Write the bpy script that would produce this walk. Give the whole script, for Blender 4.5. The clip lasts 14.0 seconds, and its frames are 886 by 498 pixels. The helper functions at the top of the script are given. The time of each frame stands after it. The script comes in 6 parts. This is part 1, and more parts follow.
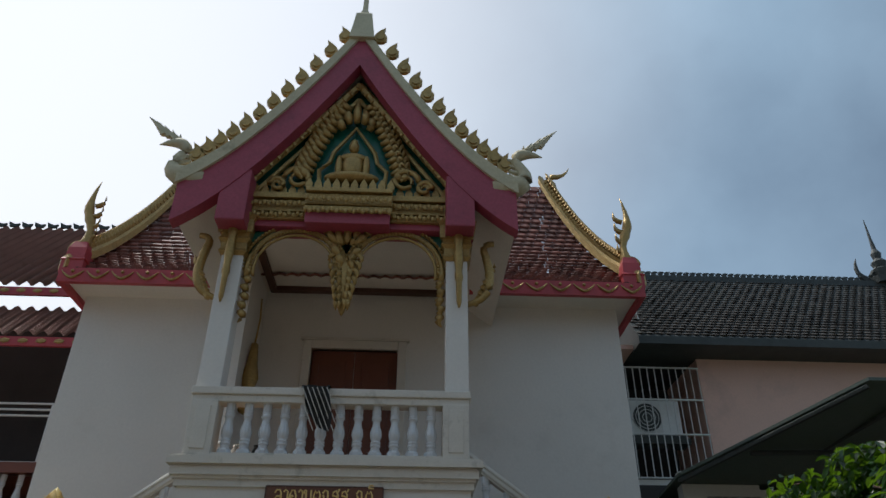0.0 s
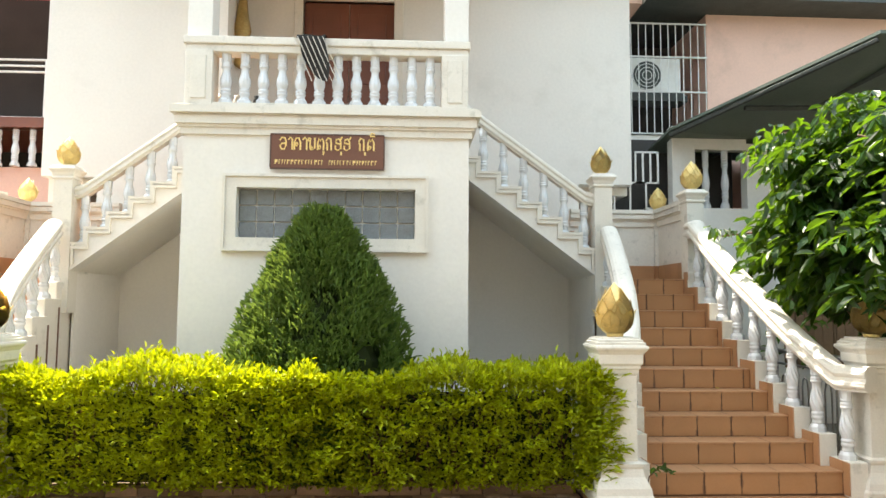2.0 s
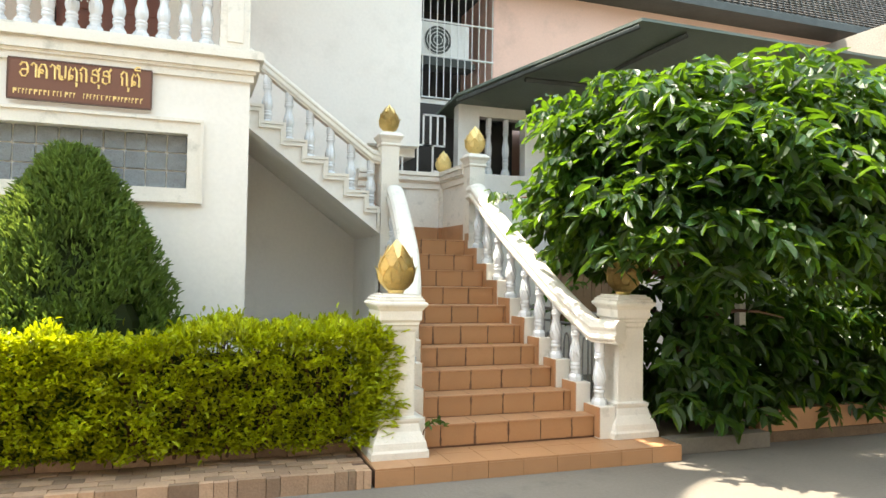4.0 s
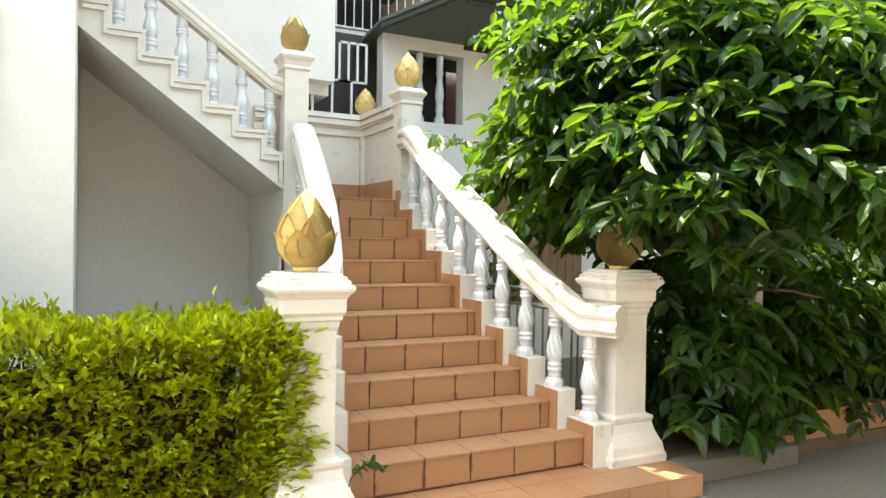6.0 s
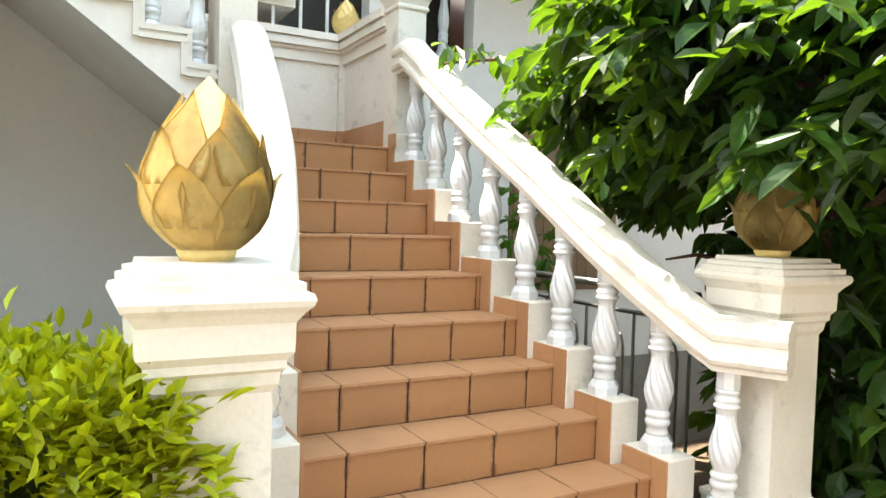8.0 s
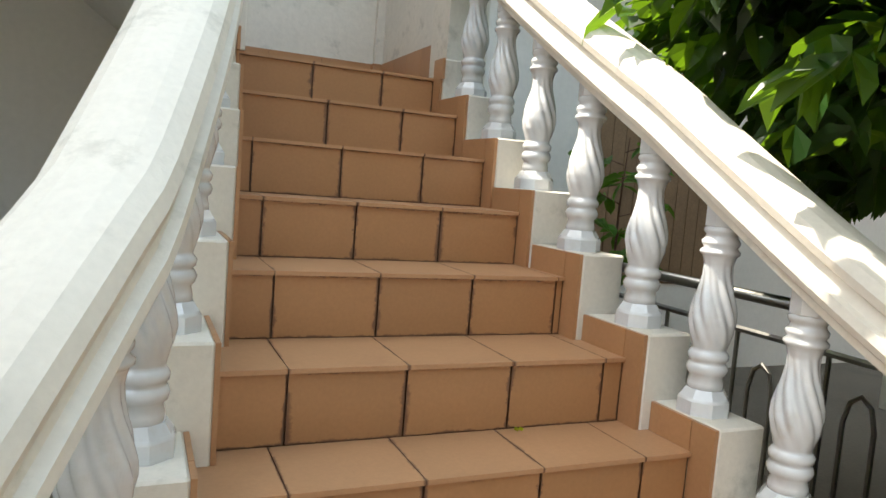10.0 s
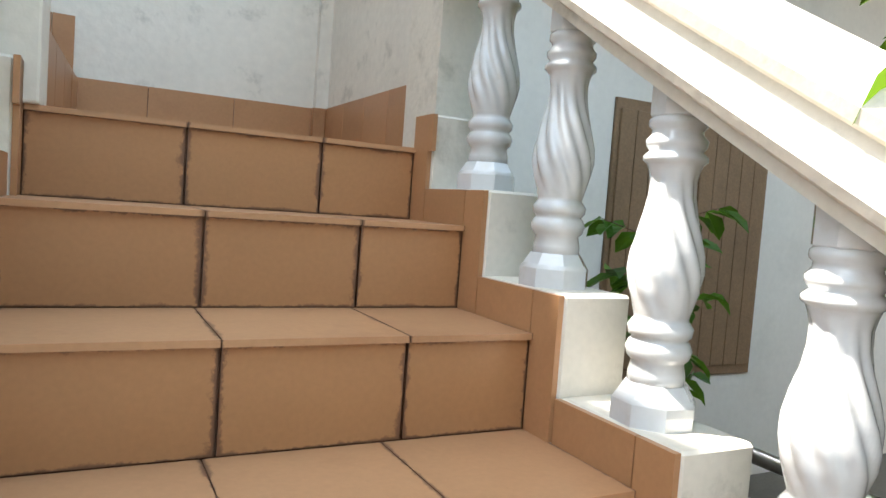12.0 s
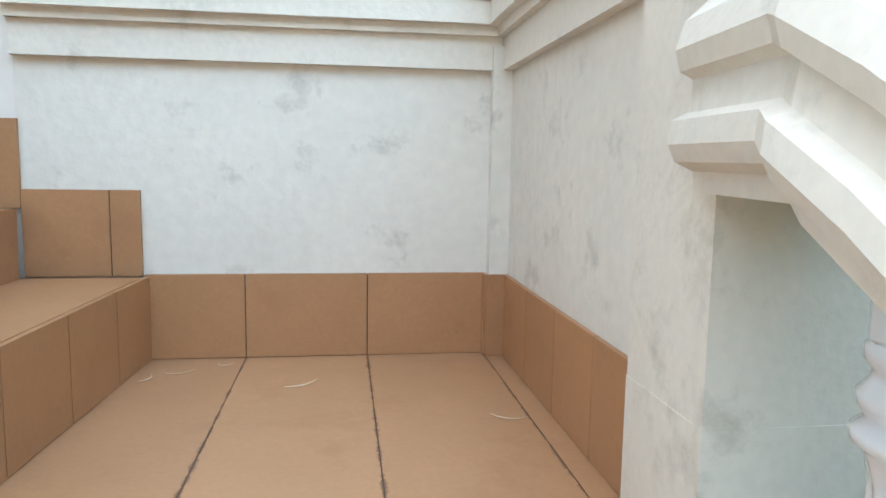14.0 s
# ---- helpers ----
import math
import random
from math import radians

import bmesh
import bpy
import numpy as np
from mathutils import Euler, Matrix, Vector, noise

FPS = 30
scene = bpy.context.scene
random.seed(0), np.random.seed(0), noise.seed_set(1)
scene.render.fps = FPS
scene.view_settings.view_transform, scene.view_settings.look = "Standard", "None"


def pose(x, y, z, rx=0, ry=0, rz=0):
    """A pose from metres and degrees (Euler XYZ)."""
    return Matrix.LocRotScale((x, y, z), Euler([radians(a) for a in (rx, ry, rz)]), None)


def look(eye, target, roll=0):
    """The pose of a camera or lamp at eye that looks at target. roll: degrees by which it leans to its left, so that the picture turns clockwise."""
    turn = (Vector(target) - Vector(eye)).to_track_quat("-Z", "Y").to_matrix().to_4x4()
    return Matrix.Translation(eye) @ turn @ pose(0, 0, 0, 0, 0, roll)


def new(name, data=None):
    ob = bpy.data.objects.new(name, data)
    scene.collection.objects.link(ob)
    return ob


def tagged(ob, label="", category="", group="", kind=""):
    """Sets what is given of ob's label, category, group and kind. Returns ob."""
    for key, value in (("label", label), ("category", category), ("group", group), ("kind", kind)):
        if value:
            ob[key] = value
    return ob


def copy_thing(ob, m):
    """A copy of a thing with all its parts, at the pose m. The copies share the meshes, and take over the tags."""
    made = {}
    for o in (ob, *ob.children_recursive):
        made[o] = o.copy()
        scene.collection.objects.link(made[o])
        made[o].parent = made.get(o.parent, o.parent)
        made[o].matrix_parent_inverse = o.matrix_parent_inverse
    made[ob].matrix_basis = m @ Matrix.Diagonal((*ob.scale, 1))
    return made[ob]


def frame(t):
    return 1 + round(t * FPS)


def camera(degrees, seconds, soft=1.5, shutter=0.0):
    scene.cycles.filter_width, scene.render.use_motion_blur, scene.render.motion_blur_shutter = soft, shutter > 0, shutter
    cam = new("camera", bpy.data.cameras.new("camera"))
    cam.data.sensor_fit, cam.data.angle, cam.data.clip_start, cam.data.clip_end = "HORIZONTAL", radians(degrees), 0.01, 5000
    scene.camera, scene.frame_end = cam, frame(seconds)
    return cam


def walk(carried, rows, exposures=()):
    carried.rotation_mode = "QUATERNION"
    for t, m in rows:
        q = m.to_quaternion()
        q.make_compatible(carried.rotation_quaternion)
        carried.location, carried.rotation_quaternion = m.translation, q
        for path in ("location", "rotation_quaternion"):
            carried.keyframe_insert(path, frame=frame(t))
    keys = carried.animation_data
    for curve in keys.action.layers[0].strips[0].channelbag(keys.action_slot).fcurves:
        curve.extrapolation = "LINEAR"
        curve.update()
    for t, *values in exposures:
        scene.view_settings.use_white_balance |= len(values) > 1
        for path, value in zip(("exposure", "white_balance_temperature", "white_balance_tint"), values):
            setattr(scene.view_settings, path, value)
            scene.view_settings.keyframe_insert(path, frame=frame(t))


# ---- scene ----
cam = camera(64.5, 14.0)
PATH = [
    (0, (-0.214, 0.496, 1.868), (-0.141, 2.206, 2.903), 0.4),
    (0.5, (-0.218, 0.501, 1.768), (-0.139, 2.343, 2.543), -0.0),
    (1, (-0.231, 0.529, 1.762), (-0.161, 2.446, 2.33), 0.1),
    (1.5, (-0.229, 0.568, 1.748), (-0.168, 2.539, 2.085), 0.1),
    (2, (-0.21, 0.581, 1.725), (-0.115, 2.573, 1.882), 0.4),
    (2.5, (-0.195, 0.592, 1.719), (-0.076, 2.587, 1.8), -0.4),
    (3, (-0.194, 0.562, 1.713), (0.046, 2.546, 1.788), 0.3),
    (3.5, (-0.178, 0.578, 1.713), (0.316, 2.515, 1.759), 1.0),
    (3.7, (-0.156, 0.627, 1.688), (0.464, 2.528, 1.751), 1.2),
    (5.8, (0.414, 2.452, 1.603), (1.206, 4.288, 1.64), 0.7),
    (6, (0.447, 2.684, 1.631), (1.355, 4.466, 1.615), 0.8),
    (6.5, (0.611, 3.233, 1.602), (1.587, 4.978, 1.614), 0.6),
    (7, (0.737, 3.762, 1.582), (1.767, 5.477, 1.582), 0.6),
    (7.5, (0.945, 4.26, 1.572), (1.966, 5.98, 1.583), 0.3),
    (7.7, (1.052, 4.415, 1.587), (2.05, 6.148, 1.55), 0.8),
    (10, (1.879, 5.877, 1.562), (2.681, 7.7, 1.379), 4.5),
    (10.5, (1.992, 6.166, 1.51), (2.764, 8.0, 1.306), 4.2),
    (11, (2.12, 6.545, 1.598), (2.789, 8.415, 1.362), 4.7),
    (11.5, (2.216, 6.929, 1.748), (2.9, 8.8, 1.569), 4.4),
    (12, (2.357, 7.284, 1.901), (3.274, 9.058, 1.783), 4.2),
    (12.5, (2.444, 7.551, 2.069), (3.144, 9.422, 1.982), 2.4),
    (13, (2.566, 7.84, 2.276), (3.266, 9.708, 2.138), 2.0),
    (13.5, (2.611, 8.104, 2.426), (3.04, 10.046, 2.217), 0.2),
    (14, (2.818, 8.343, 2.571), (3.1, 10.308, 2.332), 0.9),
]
EXPOSURES = [(0.0, -0.95, 6150, 10), (0.5, 0.05, 6350, 10), (1.0, 0.75, 6600, 10), (1.5, 1.18, 6900, 10), (2.0, 1.68, 7200, 10), (2.5, 1.97, 7200, 10), (3.0, 1.93, 7200, 10), (3.5, 1.93, 7200, 10), (6.0, 2.15, 7200, 10), (7.5, 2.38, 7100, 10), (10.0, 1.56, 7000, 10), (10.5, 1.66, 7000, 10), (11.0, 1.88, 6900, 10), (12.0, 2.0, 6600, 10), (13.0, 2.05, 6500, 10), (13.5, 2.5, 6400, 10), (14.0, 2.42, 6400, 10)]
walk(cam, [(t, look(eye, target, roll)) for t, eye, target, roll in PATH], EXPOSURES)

# ---------------------------------------------------------------- light
SUN_DIR = Vector((-0.42, 0.25, 1.0)).normalized()
world = bpy.data.worlds.new("hazy_sky")
scene.world = world
world.use_nodes = True
wn, wl = world.node_tree.nodes, world.node_tree.links
bg = wn["Background"]
sky = wn.new("ShaderNodeTexSky")
sky.sky_type = "NISHITA"
sky.sun_disc = False
sky.sun_elevation = math.asin(SUN_DIR.z)
sky.sun_rotation = math.atan2(SUN_DIR.x, SUN_DIR.y)
sky.air_density, sky.dust_density, sky.ozone_density = 1.0, 1.6, 1.6
coord = wn.new("ShaderNodeTexCoord")
cloud = wn.new("ShaderNodeTexNoise")
cloud.inputs["Scale"].default_value, cloud.inputs["Detail"].default_value = 2.2, 6.0
ramp = wn.new("ShaderNodeValToRGB")
ramp.color_ramp.elements[0].position, ramp.color_ramp.elements[1].position = 0.36, 0.70
ramp.color_ramp.elements[0].color = (0.45, 0.45, 0.45, 1)
toward = wn.new("ShaderNodeVectorMath")
toward.operation = "DOT_PRODUCT"
toward.inputs[1].default_value = Vector((-0.62, 0.5, 0.6)).normalized()
haze = wn.new("ShaderNodeMapRange")
haze.inputs["From Min"].default_value, haze.inputs["From Max"].default_value = 0.42, 1.04
haze.interpolation_type = "SMOOTHSTEP"
mul = wn.new("ShaderNodeMath")
mul.operation = "MULTIPLY"
mul.inputs[1].default_value = 0.85
mixc = wn.new("ShaderNodeMix")
mixc.data_type = "RGBA"
mixc.inputs["B"].default_value = (8.3, 11.4, 14.2, 1)
glow = wn.new("ShaderNodeMix")
glow.data_type = "RGBA"
glow.inputs["B"].default_value = (22.0, 22.2, 22.8, 1)
wl.new(coord.outputs["Generated"], cloud.inputs["Vector"])
wl.new(cloud.outputs["Fac"], ramp.inputs["Fac"])
wl.new(coord.outputs["Generated"], toward.inputs[0])
wl.new(toward.outputs["Value"], haze.inputs["Value"])
wl.new(ramp.outputs["Color"], mul.inputs[0])
wl.new(mul.outputs[0], mixc.inputs["Factor"])
wl.new(sky.outputs["Color"], mixc.inputs["A"])
wl.new(mixc.outputs["Result"], glow.inputs["A"])
wl.new(haze.outputs["Result"], glow.inputs["Factor"])
wl.new(glow.outputs["Result"], bg.inputs["Color"])
bg.inputs["Strength"].default_value = 0.088
sun_data = bpy.data.lights.new("sun", "SUN")
sun_data.energy, sun_data.angle, sun_data.color = 5.0, radians(0.6), (1.0, 0.95, 0.86)
sun = new("sun", sun_data)
sun.matrix_world = look(SUN_DIR * 40, (0, 0, 0))

# ---------------------------------------------------------------- materials


def mat(name, color, rough=0.6, metal=0.0, scale=3.0, vary=0.12, fine=40.0, bump=0.1, dirt=None, dirt_amount=0.0, island=0.0, spec=0.5, clear=0.0, trans=0.0, dirt_scale=1.3):
    m = bpy.data.materials.new(name)
    m.use_nodes = True
    n, l = m.node_tree.nodes, m.node_tree.links
    b = n["Principled BSDF"]
    b.inputs["Roughness"].default_value, b.inputs["Metallic"].default_value = rough, metal
    b.inputs["Specular IOR Level"].default_value = spec
    b.inputs["Coat Weight"].default_value = clear
    b.inputs["Transmission Weight"].default_value = trans
    place = n.new("ShaderNodeNewGeometry").outputs["Position"]
    big, small = n.new("ShaderNodeTexNoise"), n.new("ShaderNodeTexNoise")
    big.inputs["Scale"].default_value, small.inputs["Scale"].default_value = scale, fine
    big.inputs["Detail"].default_value, small.inputs["Detail"].default_value = 5, 4
    l.new(place, big.inputs["Vector"])
    l.new(place, small.inputs["Vector"])
    add = n.new("ShaderNodeMath")
    add.operation = "ADD"
    l.new(big.outputs["Fac"], add.inputs[0])
    l.new(small.outputs["Fac"], add.inputs[1])
    rng = n.new("ShaderNodeMapRange")
    rng.inputs["From Min"].default_value, rng.inputs["From Max"].default_value = 0.6, 1.4
    rng.inputs["To Min"].default_value, rng.inputs["To Max"].default_value = 1 - vary, 1 + vary
    l.new(add.outputs[0], rng.inputs["Value"])
    last = rng.outputs["Result"]
    if island:
        src = n.new("ShaderNodeObjectInfo").outputs["Random"] if island > 0 else n.new("ShaderNodeNewGeometry").outputs["Random Per Island"]
        ir = n.new("ShaderNodeMapRange")
        ir.inputs["To Min"].default_value, ir.inputs["To Max"].default_value = 1 - abs(island), 1 + abs(island)
        l.new(src, ir.inputs["Value"])
        mm = n.new("ShaderNodeMath")
        mm.operation = "MULTIPLY"
        l.new(last, mm.inputs[0])
        l.new(ir.outputs["Result"], mm.inputs[1])
        last = mm.outputs[0]
    sc = n.new("ShaderNodeVectorMath")
    sc.operation = "SCALE"
    sc.inputs[0].default_value = color
    l.new(last, sc.inputs["Scale"])
    out = sc.outputs["Vector"]
    if dirt:
        dn = n.new("ShaderNodeTexNoise")
        dn.inputs["Scale"].default_value, dn.inputs["Detail"].default_value, dn.inputs["Roughness"].default_value = dirt_scale, 9, 0.68
        l.new(place, dn.inputs["Vector"])
        dr = n.new("ShaderNodeMapRange")
        dr.inputs["From Min"].default_value, dr.inputs["From Max"].default_value = 0.56, 0.70
        dr.inputs["To Max"].default_value = dirt_amount
        l.new(dn.outputs["Fac"], dr.inputs["Value"])
        mx = n.new("ShaderNodeMix")
        mx.data_type = "RGBA"
        mx.inputs["B"].default_value = (*dirt, 1)
        l.new(dr.outputs["Result"], mx.inputs["Factor"])
        l.new(out, mx.inputs["A"])
        out = mx.outputs["Result"]
    l.new(out, b.inputs["Base Color"])
    if bump:
        bp = n.new("ShaderNodeBump")
        bp.inputs["Strength"].default_value, bp.inputs["Distance"].default_value = bump, 0.01
        l.new(add.outputs[0], bp.inputs["Height"])
        l.new(bp.outputs["Normal"], b.inputs["Normal"])
    return m


def leaf_mat(name, color, glow, rough=0.35, vary=0.35):
    m = mat(name, color, rough, scale=6, vary=0.1, fine=30, bump=0.05, island=-vary, spec=0.4)
    n, l = m.node_tree.nodes, m.node_tree.links
    b, o = n["Principled BSDF"], n["Material Output"]
    tr = n.new("ShaderNodeBsdfTranslucent")
    tr.inputs["Color"].default_value = (*glow, 1)
    mx = n.new("ShaderNodeMixShader")
    mx.inputs["Fac"].default_value = 0.34
    l.new(b.outputs[0], mx.inputs[1])
    l.new(tr.outputs[0], mx.inputs[2])
    l.new(mx.outputs[0], o.inputs["Surface"])
    return m


WALL = mat("white_painted_plaster", (0.75, 0.715, 0.655), 0.75, scale=1.2, vary=0.05, fine=25, bump=0.12, dirt=(0.55, 0.52, 0.46), dirt_amount=0.3)
OLDWALL = mat("weathered_white_plaster", (0.69, 0.655, 0.585), 0.75, scale=3, vary=0.08, fine=30, bump=0.25, dirt=(0.30, 0.29, 0.25), dirt_amount=0.55, dirt_scale=5.5)
TRIM = mat("cream_painted_moulding", (0.69, 0.645, 0.565), 0.6, scale=4, vary=0.07, fine=60, bump=0.15, dirt=(0.32, 0.30, 0.24), dirt_amount=0.5, dirt_scale=5.5)
GLAZE = mat("glossy_white_baluster_paint", (0.62, 0.635, 0.645), 0.1, scale=6, vary=0.05, fine=50, bump=0.025, dirt=(0.5, 0.48, 0.42), dirt_amount=0.45, dirt_scale=9, clear=0.8)
TILE = mat("terracotta_floor_tile", (0.40, 0.205, 0.098), 0.42, scale=5, vary=0.08, fine=90, bump=0.02, dirt=(0.30, 0.14, 0.07), dirt_amount=0.5, island=0.07, dirt_scale=4)


def joint_grime(m, axes, reach):
    """Brown grime that creeps unevenly from the joints over a tile's edges."""
    n, l = m.node_tree.nodes, m.node_tree.links
    b = n["Principled BSDF"]
    tc, sep = n.new("ShaderNodeTexCoord"), n.new("ShaderNodeSeparateXYZ")
    l.new(tc.outputs["Generated"], sep.inputs[0])
    near = None
    for ax in axes:
        away = n.new("ShaderNodeMath")
        away.operation = "PINGPONG"
        away.inputs[1].default_value = 0.5
        l.new(sep.outputs[ax], away.inputs[0])
        if near is None:
            near = away.outputs[0]
        else:
            low = n.new("ShaderNodeMath")
            low.operation = "MINIMUM"
            l.new(near, low.inputs[0])
            l.new(away.outputs[0], low.inputs[1])
            near = low.outputs[0]
    noise = n.new("ShaderNodeTexNoise")
    noise.inputs["Scale"].default_value, noise.inputs["Detail"].default_value, noise.inputs["Roughness"].default_value = 10, 9, 0.78
    l.new(n.new("ShaderNodeNewGeometry").outputs["Position"], noise.inputs["Vector"])
    lim = n.new("ShaderNodeMapRange")
    lim.inputs["From Min"].default_value, lim.inputs["From Max"].default_value = 0.44, 0.68
    lim.inputs["To Min"].default_value, lim.inputs["To Max"].default_value = reach * 0.03, reach
    l.new(noise.outputs["Fac"], lim.inputs["Value"])
    rel = n.new("ShaderNodeMath")
    rel.operation = "DIVIDE"
    l.new(near, rel.inputs[0])
    l.new(lim.outputs["Result"], rel.inputs[1])
    fade = n.new("ShaderNodeMapRange")
    fade.inputs["From Min"].default_value, fade.inputs["From Max"].default_value = 0.3, 1.0
    fade.inputs["To Min"].default_value, fade.inputs["To Max"].default_value = 0.8, 0.0
    l.new(rel.outputs[0], fade.inputs["Value"])
    mx = n.new("ShaderNodeMix")
    mx.data_type = "RGBA"
    mx.inputs["B"].default_value = (0.10, 0.045, 0.028, 1)
    old = b.inputs["Base Color"].links[0].from_socket
    l.new(fade.outputs["Result"], mx.inputs["Factor"])
    l.new(old, mx.inputs["A"])
    l.new(mx.outputs["Result"], b.inputs["Base Color"])
    return m


# one tile, two tones: lighter treads, darker risers, partly for how light falls
TREAD_TILE = joint_grime(mat("terracotta_tile_tread_light", (0.42, 0.225, 0.115), 0.42, scale=5, vary=0.08, fine=90, bump=0.02, dirt=(0.30, 0.14, 0.07), dirt_amount=0.4, island=0.05, dirt_scale=4), "X", 0.045)
RISER_TILE = joint_grime(mat("terracotta_tile_riser_shade", (0.375, 0.187, 0.083), 0.42, scale=5, vary=0.08, fine=90, bump=0.02, dirt=(0.31, 0.15, 0.06), dirt_amount=0.45, island=0.05, dirt_scale=5), "XZ", 0.085)
GROUT = mat("dark_tile_grout", (0.15, 0.08, 0.05), 0.9, scale=9, vary=0.25)
GOLD = mat("gold_paint", (0.40, 0.26, 0.085), 0.38, metal=0.45, scale=7, vary=0.3, fine=42, bump=0.8, dirt=(0.20, 0.12, 0.03), dirt_amount=0.5, dirt_scale=7)
RED = mat("maroon_paint", (0.34, 0.055, 0.085), 0.5, scale=2, vary=0.2, fine=30, bump=0.08, dirt=(0.16, 0.03, 0.05), dirt_amount=0.6)
PINKRED = mat("faded_red_fascia_paint", (0.45, 0.06, 0.07), 0.55, scale=3, vary=0.15, dirt=(0.25, 0.05, 0.05), dirt_amount=0.5)
GREEN = mat("dark_green_enamel", (0.015, 0.13, 0.085), 0.3, scale=6, vary=0.2, bump=0.05)
BARGE = mat("pale_yellow_concrete_trim", (0.52, 0.46, 0.30), 0.7, scale=5, vary=0.12, bump=0.2, dirt=(0.24, 0.21, 0.13), dirt_amount=0.55, dirt_scale=3)
SOFFIT = mat("grey_plaster_soffit", (0.78, 0.73, 0.65), 0.8, scale=2, vary=0.08, bump=0.1)
SHUTTER = mat("weathered_tan_brown_wood", (0.21, 0.125, 0.065), 0.55, scale=3, vary=0.25, fine=70, bump=0.15)
WOOD = mat("dark_red_brown_wood", (0.17, 0.055, 0.03), 0.4, scale=3, vary=0.25, fine=70, bump=0.12)
DARKWOOD = mat("brown_ceiling_trim_wood", (0.09, 0.04, 0.025), 0.5, vary=0.2)
ROOFRED = mat("red_brown_roof_tile", (0.17, 0.058, 0.04), 0.55, scale=3, vary=0.18, fine=50, bump=0.2, island=-0.42, dirt=(0.10, 0.05, 0.04), dirt_amount=0.5)
ROOFDARK = mat("mossy_dark_roof_tile", (0.05, 0.042, 0.036), 0.85, scale=2, vary=0.3, fine=40, bump=0.3, island=-0.4, dirt=(0.03, 0.035, 0.02), dirt_amount=0.8)
METALROOF = mat("faded_pink_corrugated_sheet", (0.48, 0.30, 0.26), 0.35, metal=0.3, scale=2, vary=0.15, bump=0.05, dirt=(0.22, 0.13, 0.10), dirt_amount=0.5)
PINK = mat("salmon_pink_plaster", (0.74, 0.47, 0.37), 0.75, scale=1.5, vary=0.06, fine=25, bump=0.1, dirt=(0.5, 0.33, 0.26), dirt_amount=0.4)
DARKGREY = mat("dark_grey_old_metal", (0.06, 0.065, 0.06), 0.6, metal=0.3, scale=5, vary=0.3)
AWNING = mat("dark_green_awning_sheet", (0.10, 0.125, 0.10), 0.5, scale=2, vary=0.2, bump=0.05)
STEEL = mat("brushed_steel", (0.42, 0.41, 0.39), 0.28, metal=1.0, scale=20, vary=0.1, bump=0.03)
WHITEMETAL = mat("white_painted_steel", (0.68, 0.67, 0.64), 0.4, scale=10, vary=0.08, bump=0.04)
GLASSBLOCK = mat("smoky_glass_block", (0.16, 0.178, 0.185), 0.08, scale=12, vary=0.3, fine=60, bump=0.6, spec=0.7)
# near-black base colour stands in for the shade of deep openings
RECESS_SHADE = mat("near_black_shade_plaster", (0.05, 0.045, 0.04), 0.8, scale=2, vary=0.2)
SIGN = mat("brown_sign_board", (0.16, 0.065, 0.04), 0.4, scale=3, vary=0.1, bump=0.03)
LETTER = mat("yellow_gold_letters", (0.80, 0.58, 0.22), 0.45, scale=20, vary=0.05, bump=0.0)
CONCRETE = mat("grey_concrete_ground", (0.155, 0.136, 0.11), 0.85, scale=1.1, vary=0.15, fine=35, bump=0.35, dirt=(0.09, 0.082, 0.07), dirt_amount=0.7)
BRICK = mat("worn_paving_brick", (0.34, 0.215, 0.135), 0.85, scale=6, vary=0.2, fine=60, bump=0.4, island=0.4, dirt=(0.25, 0.19, 0.12), dirt_amount=0.7, dirt_scale=6)
# for the added unseen walls only; dark so they bounce little light
SKY_BLOCK = mat("dark_light_blocking_plaster", (0.24, 0.22, 0.19), 0.9, scale=1.5, vary=0.25, fine=30, bump=0.4)
LOTUSGOLD = mat("bright_gold_paint", (0.82, 0.62, 0.24), 0.4, metal=0.1, scale=7, vary=0.12, fine=50, bump=0.1, dirt=(0.35, 0.2, 0.05), dirt_amount=0.5, dirt_scale=9)
STRAW = mat("pale_dry_straw", (0.7, 0.62, 0.48), 0.7, scale=30, vary=0.1, bump=0.0)
SOIL = mat("dry_brown_soil", (0.14, 0.095, 0.06), 0.95, scale=5, vary=0.3, fine=60, bump=0.8)
BARK = mat("red_brown_bark", (0.13, 0.07, 0.045), 0.9, scale=8, vary=0.3, fine=60, bump=0.8)
CLOTH = mat("dark_striped_cloth", (0.05, 0.048, 0.045), 0.9, scale=4, vary=0.3, fine=120, bump=0.3)
WHITEPLASTIC = mat("off_white_plastic_casing", (0.70, 0.69, 0.65), 0.4, scale=5, vary=0.05, bump=0.03, dirt=(0.4, 0.36, 0.3), dirt_amount=0.4)
LEAF_TREE = leaf_mat("glossy_tree_leaf", (0.010, 0.036, 0.006), (0.18, 0.34, 0.013), 0.4, 0.6)
LEAF_SHRUB = leaf_mat("fresh_green_shrub_leaf", (0.04, 0.12, 0.015), (0.2, 0.4, 0.03), 0.4, 0.4)
LEAF_HEDGE = leaf_mat("yellow_green_hedge_leaf", (0.30, 0.36, 0.011), (0.58, 0.60, 0.011), 0.45, 0.6)
# darkened leaf green that paints the shade deep in the foliage
LEAF_SHADE = leaf_mat("painted_foliage_shade", (0.03, 0.045, 0.008), (0.05, 0.07, 0.01), 0.7, 0.3)
LEAF_CYPRESS = leaf_mat("cypress_foliage", (0.085, 0.15, 0.03), (0.2, 0.28, 0.04), 0.6, 0.4)

# ---------------------------------------------------------------- building helpers
rnd = random.Random(7)


